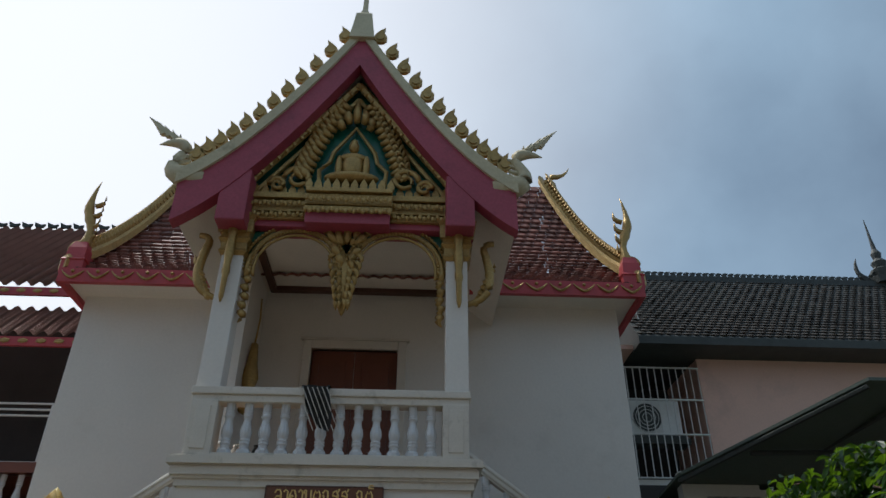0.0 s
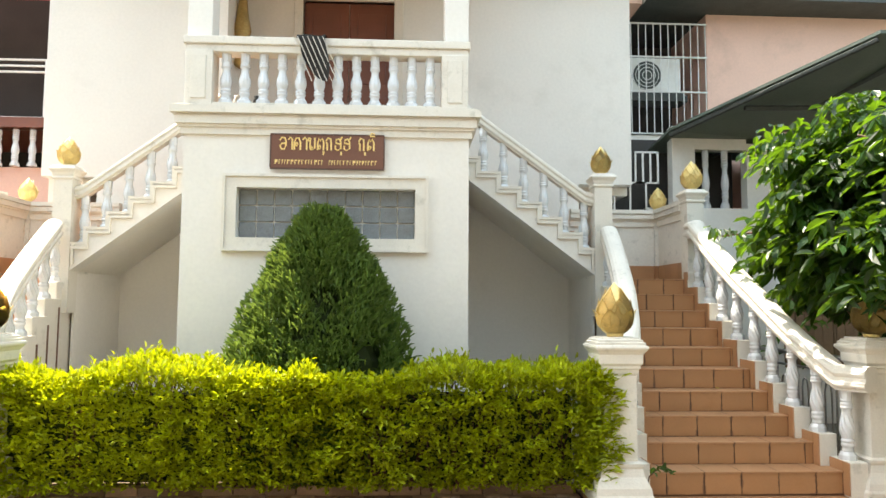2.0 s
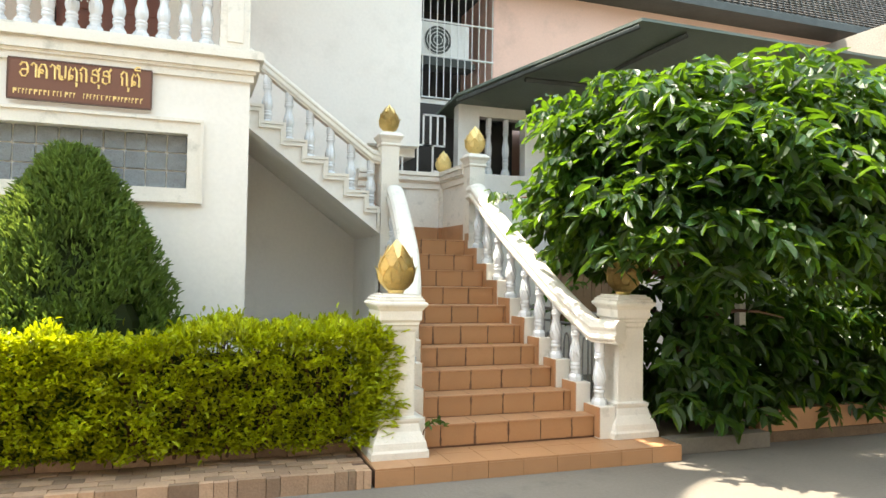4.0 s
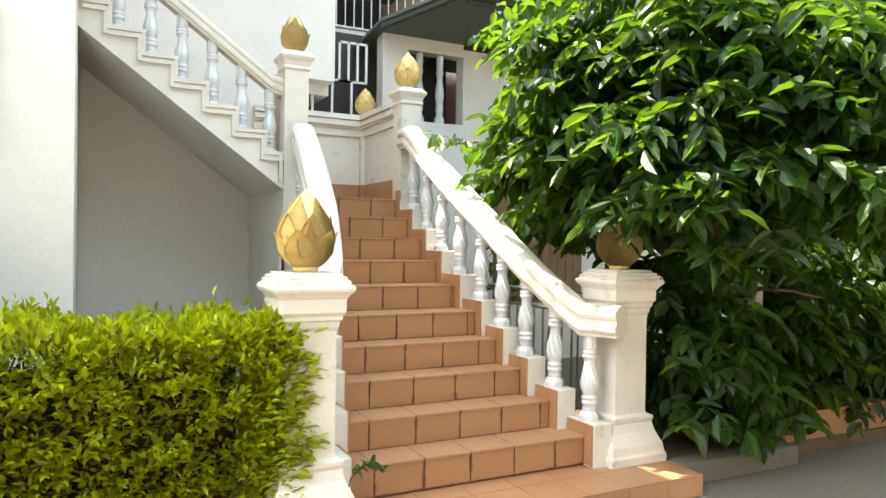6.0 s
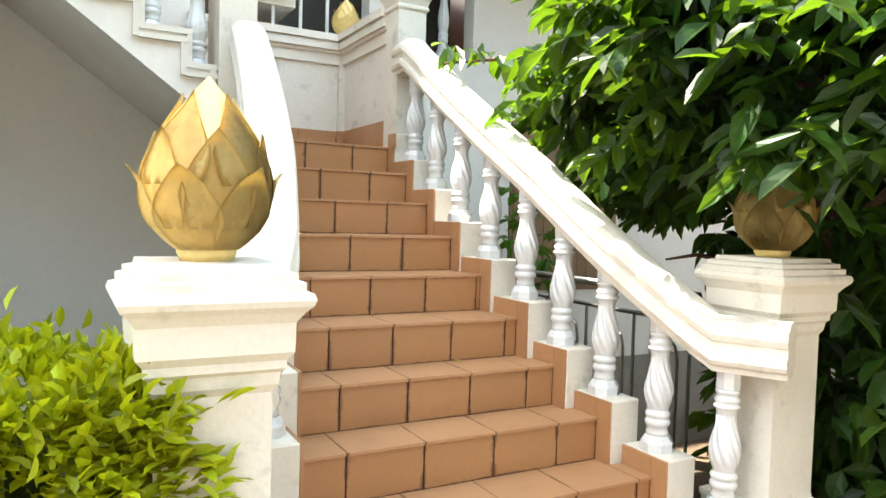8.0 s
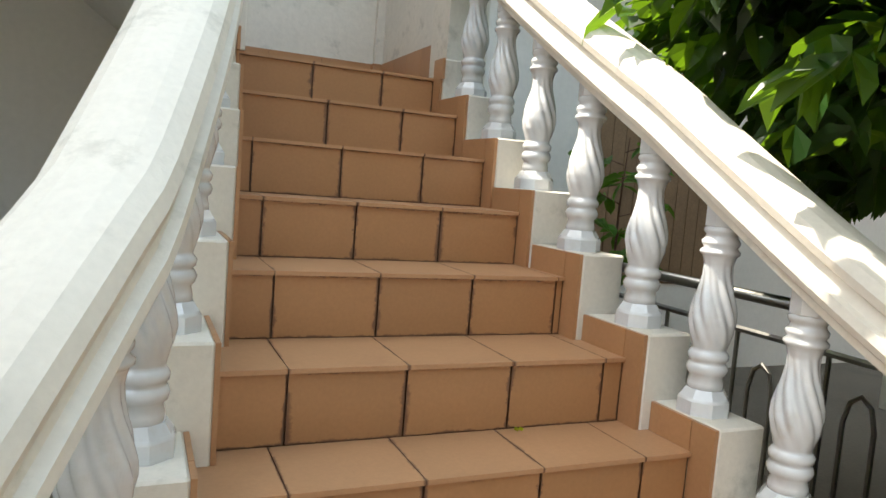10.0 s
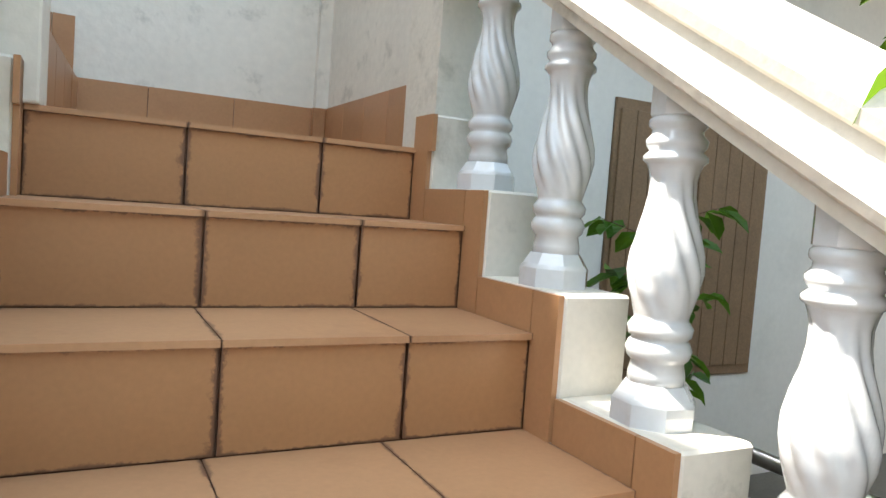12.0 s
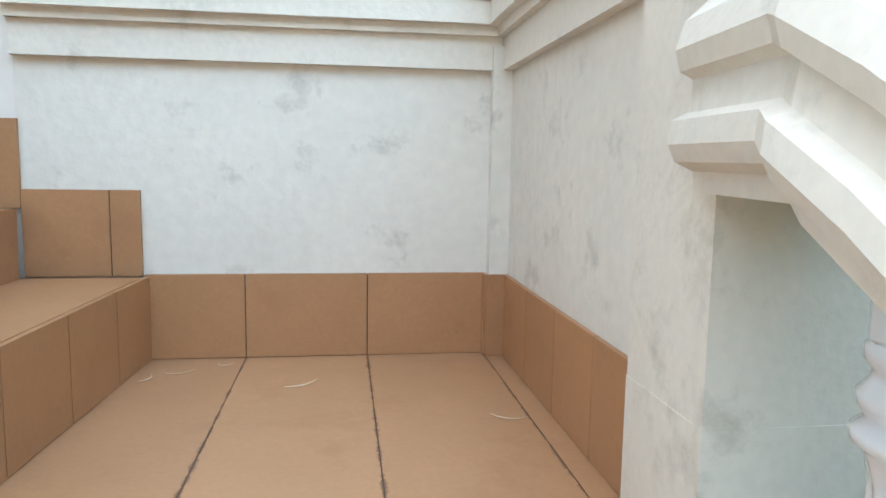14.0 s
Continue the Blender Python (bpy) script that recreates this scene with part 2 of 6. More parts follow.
def mesh_of(name, bm, material, smooth=False):
    me = bpy.data.meshes.new(name)
    bm.normal_update()
    bm.to_mesh(me)
    bm.free()
    me.materials.append(material)
    if smooth:
        me.polygons.foreach_set("use_smooth", [True] * len(me.polygons))
    return me


def part(name, bm, material, parent=None, label="", smooth=False):
    ob = new(name, mesh_of(name, bm, material, smooth))
    if parent:
        ob.parent = parent
    if label:
        tagged(ob, label)
    return ob


def thing(name, label, category, group="", kind="", at=(0, 0, 0)):
    ob = new(name)
    ob.empty_display_size = 0.1
    ob.location = at
    return tagged(ob, label, category, group, kind)


def structure(name, bm, material, label="", category=""):
    return tagged(part(name, bm, material), label, category, kind="structure")


def box(bm, x0, x1, y0, y1, z0, z1):
    r = bmesh.ops.create_cube(bm, size=1, matrix=Matrix.Translation(((x0 + x1) / 2, (y0 + y1) / 2, (z0 + z1) / 2)) @ Matrix.Diagonal((x1 - x0, y1 - y0, z1 - z0, 1)))
    return r["verts"]


def boxes(*dims):
    bm = bmesh.new()
    for d in dims:
        box(bm, *d)
    return bm


def bevelled(dims, width=0.01):
    bm = boxes(dims)
    bmesh.ops.bevel(bm, geom=list(bm.edges), offset=width, segments=2, affect="EDGES", profile=0.6)
    return bm


def extrude_poly(bm, pts, axis, a0, a1):
    """A closed outline in the plane across an axis, given thickness from a0 to a1."""
    def put(p, a):
        return {"x": (a, p[0], p[1]), "y": (p[0], a, p[1]), "z": (p[0], p[1], a)}[axis]
    lo, hi = [bm.verts.new(put(p, a0)) for p in pts], [bm.verts.new(put(p, a1)) for p in pts]
    bm.faces.new(lo)
    bm.faces.new(hi[::-1])
    for i in range(len(pts)):
        j = (i + 1) % len(pts)
        bm.faces.new((lo[i], hi[i], hi[j], lo[j]))
    bmesh.ops.recalc_face_normals(bm, faces=bm.faces[:])


def rings(bm, rows, close=True):
    """Joins rows of points into a skin, capped at both ends."""
    vs = [[bm.verts.new(p) for p in row] for row in rows]
    n = len(vs[0])
    for a, b in zip(vs, vs[1:]):
        for i in range(n if close else n - 1):
            j = (i + 1) % n
            bm.faces.new((a[i], a[j], b[j], b[i]))
    if close:
        bm.faces.new(vs[0][::-1])
        bm.faces.new(vs[-1])
    return vs


def lathe(bm, profile, seg=20, at=(0, 0, 0), flute=0.0, twist=0.0, zone=(0, 0), count=8):
    rows = []
    for r, z in profile:
        row = []
        for i in range(seg):
            a = 2 * math.pi * i / seg
            k = 1.0
            if zone[0] < z < zone[1]:
                e = min(1, (z - zone[0]) * 14, (zone[1] - z) * 14)
                k = 1 + flute * e * (1 - 2 * abs(math.cos(0.5 * (count * a + twist * (max(0, zone[1] - z) ** 1.25 if twist else 0)))) ** 3)
            row.append((at[0] + r * k * math.cos(a), at[1] + r * k * math.sin(a), at[2] + z))
        rows.append(row)
    rings(bm, rows)


def square_turned(bm, profile, cx, cy, z0=0.0):
    """A square moulded post: half widths by height."""
    rings(bm, [[(cx - h, cy - h, z0 + z), (cx + h, cy - h, z0 + z), (cx + h, cy + h, z0 + z), (cx - h, cy + h, z0 + z)] for h, z in profile])


def sweep(bm, path, section):
    """A section (across, up) carried along a path that may climb and bend; uprights stay upright."""
    rows = []
    for i, p in enumerate(path):
        a, b = Vector(path[max(0, i - 1)]), Vector(path[min(len(path) - 1, i + 1)])
        d = Vector((b.x - a.x, b.y - a.y, 0)).normalized()
        nrm = Vector((d.y, -d.x, 0))
        rows.append([tuple(Vector(p) + nrm * s + Vector((0, 0, u))) for s, u in section])
    rings(bm, rows)
    bmesh.ops.recalc_face_normals(bm, faces=bm.faces[:])


def tube(bm, path, r, seg=8):
    rows = []
    for i, p in enumerate(path):
        rr = r[i] if isinstance(r, (list, tuple)) else r
        a, b = Vector(path[max(0, i - 1)]), Vector(path[min(len(path) - 1, i + 1)])
        d = (b - a).normalized()
        u = d.cross(Vector((0.3, 0.1, 1)) if abs(d.z) < 0.9 else Vector((1, 0.2, 0))).normalized()
        w = d.cross(u)
        rows.append([tuple(Vector(p) + rr * (math.cos(2 * math.pi * k / seg) * u + math.sin(2 * math.pi * k / seg) * w)) for k in range(seg)])
    rings(bm, rows)
    bmesh.ops.recalc_face_normals(bm, faces=bm.faces[:])


def curve_pts(a, b, c, n):
    """A quadratic bend from a by b to c."""
    a, b, c = Vector(a), Vector(b), Vector(c)
    return [tuple((1 - t) ** 2 * a + 2 * t * (1 - t) * b + t * t * c) for t in (i / (n - 1) for i in range(n))]


PIECES = {}


def piece(name, material, parent, x0, x1, y0, y1, z0, z1, rz=0.0):
    """A small box-shaped piece; alike pieces share one mesh."""
    key = (name, material.name)
    if key not in PIECES:
        PIECES[key] = mesh_of(name, boxes((-0.5, 0.5, -0.5, 0.5, -0.5, 0.5)), material)
    ob = new(name, PIECES[key])
    ob.location = ((x0 + x1) / 2, (y0 + y1) / 2, (z0 + z1) / 2)
    ob.scale = (x1 - x0, y1 - y0, z1 - z0)
    ob.rotation_euler = (0, 0, rz)
    ob.parent = parent
    return ob


def fast_mesh(name, verts, faces, material, smooth=False):
    me = bpy.data.meshes.new(name)
    me.from_pydata(verts, [], faces)
    me.materials.append(material)
    if smooth:
        me.polygons.foreach_set("use_smooth", [True] * len(me.polygons))
    return me


def leaves(name, places, material, length, width, droop=0.15, seed=3, out=None, fold=0.12):
    """One mesh of many small pointed leaves. places: rows of point and outward direction."""
    r = np.random.default_rng(seed)
    n = len(places)
    p, d = places[:, :3], places[:, 3:6]
    d = d + r.normal(0, 0.45, (n, 3)) + np.array([0, 0, -droop])
    d /= np.linalg.norm(d, axis=1)[:, None]
    up = np.tile([0.0, 0.0, 1.0], (n, 1)) + r.normal(0, 0.4, (n, 3))
    s = np.cross(d, up)
    s /= np.linalg.norm(s, axis=1)[:, None] + 1e-9
    nn = np.cross(s, d)
    ln = length * r.uniform(0.6, 1.25, n)[:, None]
    wd = width * r.uniform(0.7, 1.2, n)[:, None]
    v = np.stack([p, p + d * ln * 0.35 + s * wd * 0.5 + nn * ln * fold, p + d * ln * 0.72 + s * wd * 0.42 + nn * ln * fold * 0.6, p + d * ln - nn * ln * 0.08,
                  p + d * ln * 0.72 - s * wd * 0.42 + nn * ln * fold * 0.6, p + d * ln * 0.35 - s * wd * 0.5 + nn * ln * fold, p + d * ln * 0.5], 1).reshape(-1, 3)
    base = np.arange(n) * 7
    f = []
    for quad in ((0, 1, 2, 6), (6, 2, 3), (0, 6, 4, 5), (6, 3, 4)):
        f += [tuple(row) for row in (base[:, None] + np.array(quad)).tolist()]
    return fast_mesh(name, v.tolist(), f, material)

# ---------------------------------------------------------------- plan
CX = -1.05                       # middle of the facade
Z0, RISE, RUN, Y0 = 0.155, 0.1897, 0.300, 5.998
LAND = Z0 + 10 * RISE            # landing level
YL, YM, YF = 10.23, 10.24, 7.59  # landing back wall, main wall, front of the porch block
FLOOR = 3.66                     # porch floor
STEP_Y = [6.25, 6.47, 6.745, 7.005, 7.25] + [Y0 + RUN * k for k in range(5, 12)]


def step_y(k):
    return float(np.interp(k, range(12), STEP_Y))



def right_edge(k):
    return 3.135 + 0.33 * (max(0, 8.2 - k) / 7.2) ** 2.2


def left_edge(k):
    return 2.24 - 0.0165 * (10 - k) ** 1.5


def mir(x, side):
    return x if side > 0 else 2 * CX - x


def mbox(bm, side, x0, x1, y0, y1, z0, z1):
    a, b = sorted((mir(x0, side), mir(x1, side)))
    box(bm, a, b, y0, y1, z0, z1)


# ---------------------------------------------------------------- ground and paving
structure("ground", boxes((-60, 60, -40, 90, -0.2, 0.0)), CONCRETE, "grey concrete yard, stained and dusty", "ground")
bed = structure("soil_bed", boxes((-9.5, 1.2, 6.72, 8.2, 0, 0.17)), SOIL, "dry brown soil bed under the hedge", "soil")
paving = structure("brick_pavement", boxes((-9.5, 1.24, 6.03, 6.72, 0, 0.12)), GROUT, "low worn brick pavement edging the hedge", "pavement")
plat = structure("stair_platform", boxes((1.26, 4.08, 6.012, 6.9, 0, 0.125)), GROUT, "low tiled platform at the stair foot", "platform")

# unseen walls, added to keep low sky light off the facade
structure("sky_block_south", boxes((-26, 26, -3.6, -3.3, 0, 8.5)), SKY_BLOCK, "added unseen wall holding back low sky light", "wall")
structure("sky_block_east", boxes((12.2, 12.5, -3.3, 12, 0, 6.5)), SKY_BLOCK, "added unseen side wall holding back low sky light", "wall")

structure("side_bed", boxes((3.99, 9.5, 6.32, 8.0, 0, 0.1)), SOIL, "dark soil bed under the tree", "soil")
structure("kerb", bevelled((4.09, 5.25, 6.16, 6.32, 0, 0.15), 0.012), CONCRETE, "low grey concrete kerb beside the platform", "kerb")
structure("low_wall", bevelled((5.3, 9.5, 6.35, 6.5, 0, 0.32), 0.01), TILE, "low tan tiled wall behind the tree", "wall")
structure("awning_post", bevelled((5.2, 5.28, 6.52, 6.6, 0.1, 3.2), 0.006), WHITEMETAL, "grey steel post among the leaves", "post")

# ---------------------------------------------------------------- stairs
UPX, UP_N, UP_RISE, UP_RUN = 2.27, 9, (FLOOR - LAND) / 9, 0.243


UPX1, SLANT = 2.31, 0.065    # the first upper step stands slightly askew


def up_z(i):
    """Top of an upper step; the first one is taller."""
    return LAND if i == 0 else LAND + 0.222 + (i - 1) * (FLOOR - LAND - 0.222) / 8


def staircase(side):
    name = "east" if side > 0 else "west"
    stair = thing(f"stairs_{name}", "outdoor stairs faced with terracotta tiles, dark joints", "stairs", kind="structure")
    for k in range(1, 11):
        bm = bmesh.new()
        mbox(bm, side, left_edge(k) - 0.16, right_edge(k) + 0.15, STEP_Y[k] + 0.012, (STEP_Y[k + 1] if k < 10 else 9.2) + 0.013, 0, Z0 + RISE * k - 0.012)
        part("step_core", bm, GROUT, stair)
    bm = bmesh.new()
    mbox(bm, side, 2.02, 3.40, STEP_Y[10] + 0.012, 10.38, 0, LAND - 0.012)
    part("landing_core", bm, GROUT, stair)
    # white blocks beside the steps
    bm = bmesh.new()
    for k in range(1, 11):
        for inner, outer in ((right_edge(k) + 0.012, right_edge(k) + 0.17), (left_edge(k) - 0.19, left_edge(k) - 0.012)):
            y1 = STEP_Y[k + 1] - 0.085 if k < 10 else 9.02
            mbox(bm, side, inner, outer, STEP_Y[k] - 0.085, y1 + 0.001, 0, Z0 + RISE * k + 0.085)
    bmesh.ops.bevel(bm, geom=list(bm.edges), offset=0.006, segments=1, affect="EDGES")
    blocks = part("stepped_side", bm, TRIM, stair, "white plaster stepped sides with mildew")
    return stair


stairs_e, stairs_w = staircase(1), staircase(-1)

BAL_H = 0.50
BAL_PROFILE = [(0.048, 0.058), (0.047, 0.076), (0.043, 0.094), (0.051, 0.101), (0.055, 0.114), (0.05, 0.125), (0.045, 0.13), (0.052, 0.136), (0.054, 0.148), (0.048, 0.156), (0.044, 0.161), (0.049, 0.18), (0.056, 0.204), (0.059, 0.231), (0.057, 0.259),
               (0.05, 0.291), (0.041, 0.323), (0.037, 0.347), (0.037, 0.371), (0.041, 0.386), (0.045, 0.395), (0.052, 0.4), (0.052, 0.407), (0.043, 0.415), (0.049, 0.423), (0.05, 0.431), (0.042, 0.44), (0.041, 0.447), (0.047, 0.453), (0.047, 0.462), (0.04, 0.468)]


def baluster_mesh(name, twist):
    bm = bmesh.new()
    fine = []
    for (r0, z0_), (r1, z1_) in zip(BAL_PROFILE, BAL_PROFILE[1:]):
        cuts = 4 if 0.16 < z0_ < 0.39 else 1
        fine += [(r0 + (r1 - r0) * c / cuts, z0_ + (z1_ - z0_) * c / cuts) for c in range(cuts)]
    fine.append(BAL_PROFILE[-1])
    lathe(bm, fine, 80, flute=0.07 if twist else 0.03, twist=twist, zone=(0.162, 0.396), count=10)
    rings(bm, [[(s * math.cos(a), s * math.sin(a), z) for a in [math.pi / 8 + i * math.pi / 4 for i in range(8)]] for s, z in ((0.072, 0), (0.072, 0.034), (0.066, 0.042), (0.052, 0.062))])
    rings(bm, [[(s * math.cos(a), s * math.sin(a), z) for a in [math.pi / 8 + i * math.pi / 4 for i in range(8)]] for s, z in ((0.04, 0.462), (0.048, 0.468), (0.048, BAL_H + 0.05))])
    me = mesh_of(name, bm, GLAZE)
    me.polygons.foreach_set("use_smooth", [len(p.vertices) == 4 and p.area < 0.0006 for p in me.polygons])
    return me


BAL_A, BAL_B = baluster_mesh("baluster", -92.0), baluster_mesh("plain_baluster", 0.0)


def put_baluster(parent, x, y, z, me=None, h=1.0):
    ob = new("baluster", me or BAL_A)
    ob.location, ob.scale = (x, y, z), (1, 1, h)
    ob.rotation_euler = (0, 0, rnd.uniform(-0.15, 0.15))
    ob.parent = parent
    return ob


HALF_SECTION = [(0.072, 0.0), (0.075, 0.022), (0.096, 0.032), (0.104, 0.05), (0.102, 0.075), (0.084, 0.084), (0.08, 0.118), (0.095, 0.126), (0.101, 0.148), (0.092, 0.178), (0.066, 0.202), (0.034, 0.213)]
RAIL_SECTION = [(-w, u) for w, u in HALF_SECTION] + [(0.0, 0.216)] + HALF_SECTION[::-1]


def lower_rail(side, inner):
    """The handrail and balusters of a lower flight, on its inner (bent) or outer (straight) side."""
    rail = thing("stair_balustrade", "white stair balustrade with twisted balusters" + (" and a bending handrail" if inner else " and a heavy moulded handrail"), "balustrade", "stair balustrades", at=(mir(1.6 if inner else 3.5, side), 6.6, 0.3))
    off = Vector(rail.location)
    base, RAIL_UP = 0.085, 0.52
    path = []
    for i in range(0, 37):
        k = 1.2 + i * 0.25
        x = (left_edge(min(k, 10)) - 0.10 - 0.045 * max(0, 3 - k)) if inner else right_edge(k) + 0.085
        y = step_y(k + 0.14)
        z = Z0 + RISE * (k + 0.14) + base + RAIL_UP
        path.append((mir(x, side) - off.x, y - off.y, z - off.z))
    path = [p for p in path if p[1] + off.y < (8.72 if inner else 8.84)]
    first = Vector(path[0])
    path = [tuple(first + (Vector((0, -0.04, 0)) if inner else Vector((side * 0.12, -0.24, 0))))] + path
    if not inner:
        last = Vector(path[-1])
        path += [tuple(last + Vector((side * 0.025, 0.05, 0.012))), tuple(last + Vector((side * 0.045, 0.25, 0.014)))]
    bm = bmesh.new()
    sweep(bm, path, RAIL_SECTION)
    part("handrail", bm, TRIM, rail)
    for k in range(1, 10):
        x = (left_edge(k) - 0.10 - 0.045 * max(0, 3 - k)) if inner else right_edge(k) + 0.085
        put_baluster(rail, mir(x, side) - off.x, STEP_Y[k] + 0.055 - off.y, Z0 + RISE * k + base - off.z, h=1.09)
    return rail


for side in (1, -1):
    lower_rail(side, True)
    lower_rail(side, False)

NEWEL = [(0.31, 0), (0.31, 0.05), (0.295, 0.07), (0.285, 0.12), (0.235, 0.2), (0.215, 0.26), (0.225, 0.28), (0.225, 0.3), (0.18, 0.315), (0.175, 0.34), (0.175, 0.98), (0.19, 1.0), (0.195, 1.03), (0.21, 1.04), (0.21, 1.06),
         (0.23, 1.08), (0.232, 1.15), (0.255, 1.175), (0.275, 1.19), (0.282, 1.205), (0.275, 1.22), (0.255, 1.225), (0.255, 1.245), (0.235, 1.25), (0.235, 1.265), (0.205, 1.27), (0.2, 1.285)]
NEWEL = [(h * 0.775, z * 1.03) for h, z in NEWEL]
SMALL_NEWEL = [(0.105, 0), (0.105, 0.72), (0.12, 0.735), (0.12, 0.75), (0.112, 0.76), (0.125, 0.8), (0.145, 0.83), (0.15, 0.845), (0.14, 0.86), (0.125, 0.87), (0.115, 0.89)]


def newel(name_label, profile, x, y, z, seg_group):
    n = thing("newel_post", name_label, "newel post", seg_group, at=(x, y, z))
    bm = bmesh.new()
    square_turned(bm, profile[:next(i for i, p in enumerate(profile) if p[1] > (0.9 if profile is NEWEL else 0.7)) + 1], 0, 0)
    part("shaft", bm, TRIM, n)
    top = [p for p in profile if p[1] > (0.97 if profile is NEWEL else 0.71)]
    bm = bmesh.new()
    square_turned(bm, top, 0, 0)
    part("capital", bm, TRIM, n)
    return n


for side in (1, -1):
    newel("tall white moulded newel post, chipped and stained", NEWEL, mir(1.525, side), 6.46, 0.14, "stair foot posts")
    newel("tall white moulded newel post, chipped and stained", NEWEL, mir(3.83, side), 6.56, 0.14, "stair foot posts")
    newel("white square newel post at the stair turn", SMALL_NEWEL, mir(2.08, side), 8.84, 2.40, "stair turn posts")
    newel("white square newel post at the stair turn", SMALL_NEWEL, mir(3.32, side), 9.155, 2.28, "stair turn posts")
    pb = bmesh.new()
    mbox(pb, side, 1.972, 2.188, 8.732, 8.948, 1.6, 2.4)
    mbox(pb, side, 3.214, 3.426, 9.049, 9.261, 1.6, 2.28)
    structure("newel_plinth", pb, TRIM, "white plaster plinths of the turn posts", "plinth")


for side in (1, -1):
    for xa, xb, ya, yb, za, zb in ((1.99, 2.27, 8.975, 9.275, LAND + 0.001, LAND + 0.285), (1.99, 2.205, 8.95, 9.17, LAND + 0.285, 2.95)):
        q0, q1 = sorted((mir(xa, side), mir(xb, side)))
        structure("turn_pier", bevelled((q0, q1, ya, yb, za, zb), 0.006), OLDWALL, "white weathered pier behind the turn post", "pier")


def lotus_bud(x, y, z, s=1.0, label="gold-painted lotus bud finial with curled petals"):
    bud = thing("lotus_finial", label, "finial", "lotus finials", at=(x, y, z))

    hs, rs = (0, 0.08, 0.2, 0.34, 0.48, 0.62, 0.76, 0.88, 1.0), (0.075, 0.118, 0.15, 0.16, 0.15, 0.124, 0.086, 0.048, 0.004)

    def radius(h):
        return float(np.interp(h, hs, rs))
    prof = [(0.065, 0), (0.075, 0.02)] + [(radius(h), 0.03 + 0.44 * h) for h in [i / 20 for i in range(21)]]
    bm = bmesh.new()
    lathe(bm, prof, 28)
    part("bud", bm, LOTUSGOLD, bud, smooth=True)
    tiers = ((6, 0.0, 0.47, 0.0, 0.036, 0.66), (6, 0.12, 0.68, 0.52, 0.024, 0.62), (5, 0.36, 0.9, 0.2, 0.016, 0.66))
    for count, h0, h1, turn, curl, wide in tiers:
        for i in range(count):
            a0 = 2 * math.pi * i / count + turn
            bm = bmesh.new()
            rows = []
            for j in range(10):
                v = j / 9
                half = wide * (1 - v ** 2.4) * (0.75 + 0.25 * min(1, v * 3))
                h = h0 + (h1 - h0) * v
                row = []
                for u in (-1, -0.85, -0.4, 0, 0.4, 0.85, 1):
                    rr = radius(h) + 0.005 + (0.005 if abs(u) == 1 else 0) + curl * max(0.0, (v - 0.7) / 0.3) ** 2
                    ang = a0 + u * half
                    row.append((rr * math.cos(ang), rr * math.sin(ang), 0.03 + 0.44 * h))
                rows.append(row)
            rings(bm, rows, close=False)
            bmesh.ops.solidify(bm, geom=bm.faces[:], thickness=0.005)
            part("petal", bm, LOTUSGOLD, bud, smooth=True)
    bud.scale = (s, s, s)
    return bud


LOTUS = lotus_bud(1.525, 6.46, 0.14 + 1.3235, 0.97)
for x, y, z, s, rz in ((3.83, 6.56, 1.4635, 0.97, 20), (mir(1.525, -1), 6.46, 1.4635, 0.97, 40), (mir(3.83, -1), 6.56, 1.4635, 0.97, 10), (2.08, 8.84, 3.29, 0.74, 30), (3.32, 9.155, 3.17, 0.8, 5),
                       (mir(2.08, -1), 8.84, 3.29, 0.74, 50), (mir(3.32, -1), 9.155, 3.17, 0.8, 5), (3.3, 10.3, 3.07, 0.70, 15), (mir(3.3, -1), 10.3, 3.07, 0.70, 15)):
    copy = copy_thing(LOTUS, Matrix.Translation((x, y, z)) @ Matrix.Rotation(radians(rz), 4, "Z"))
    copy.scale = (s, s, s)

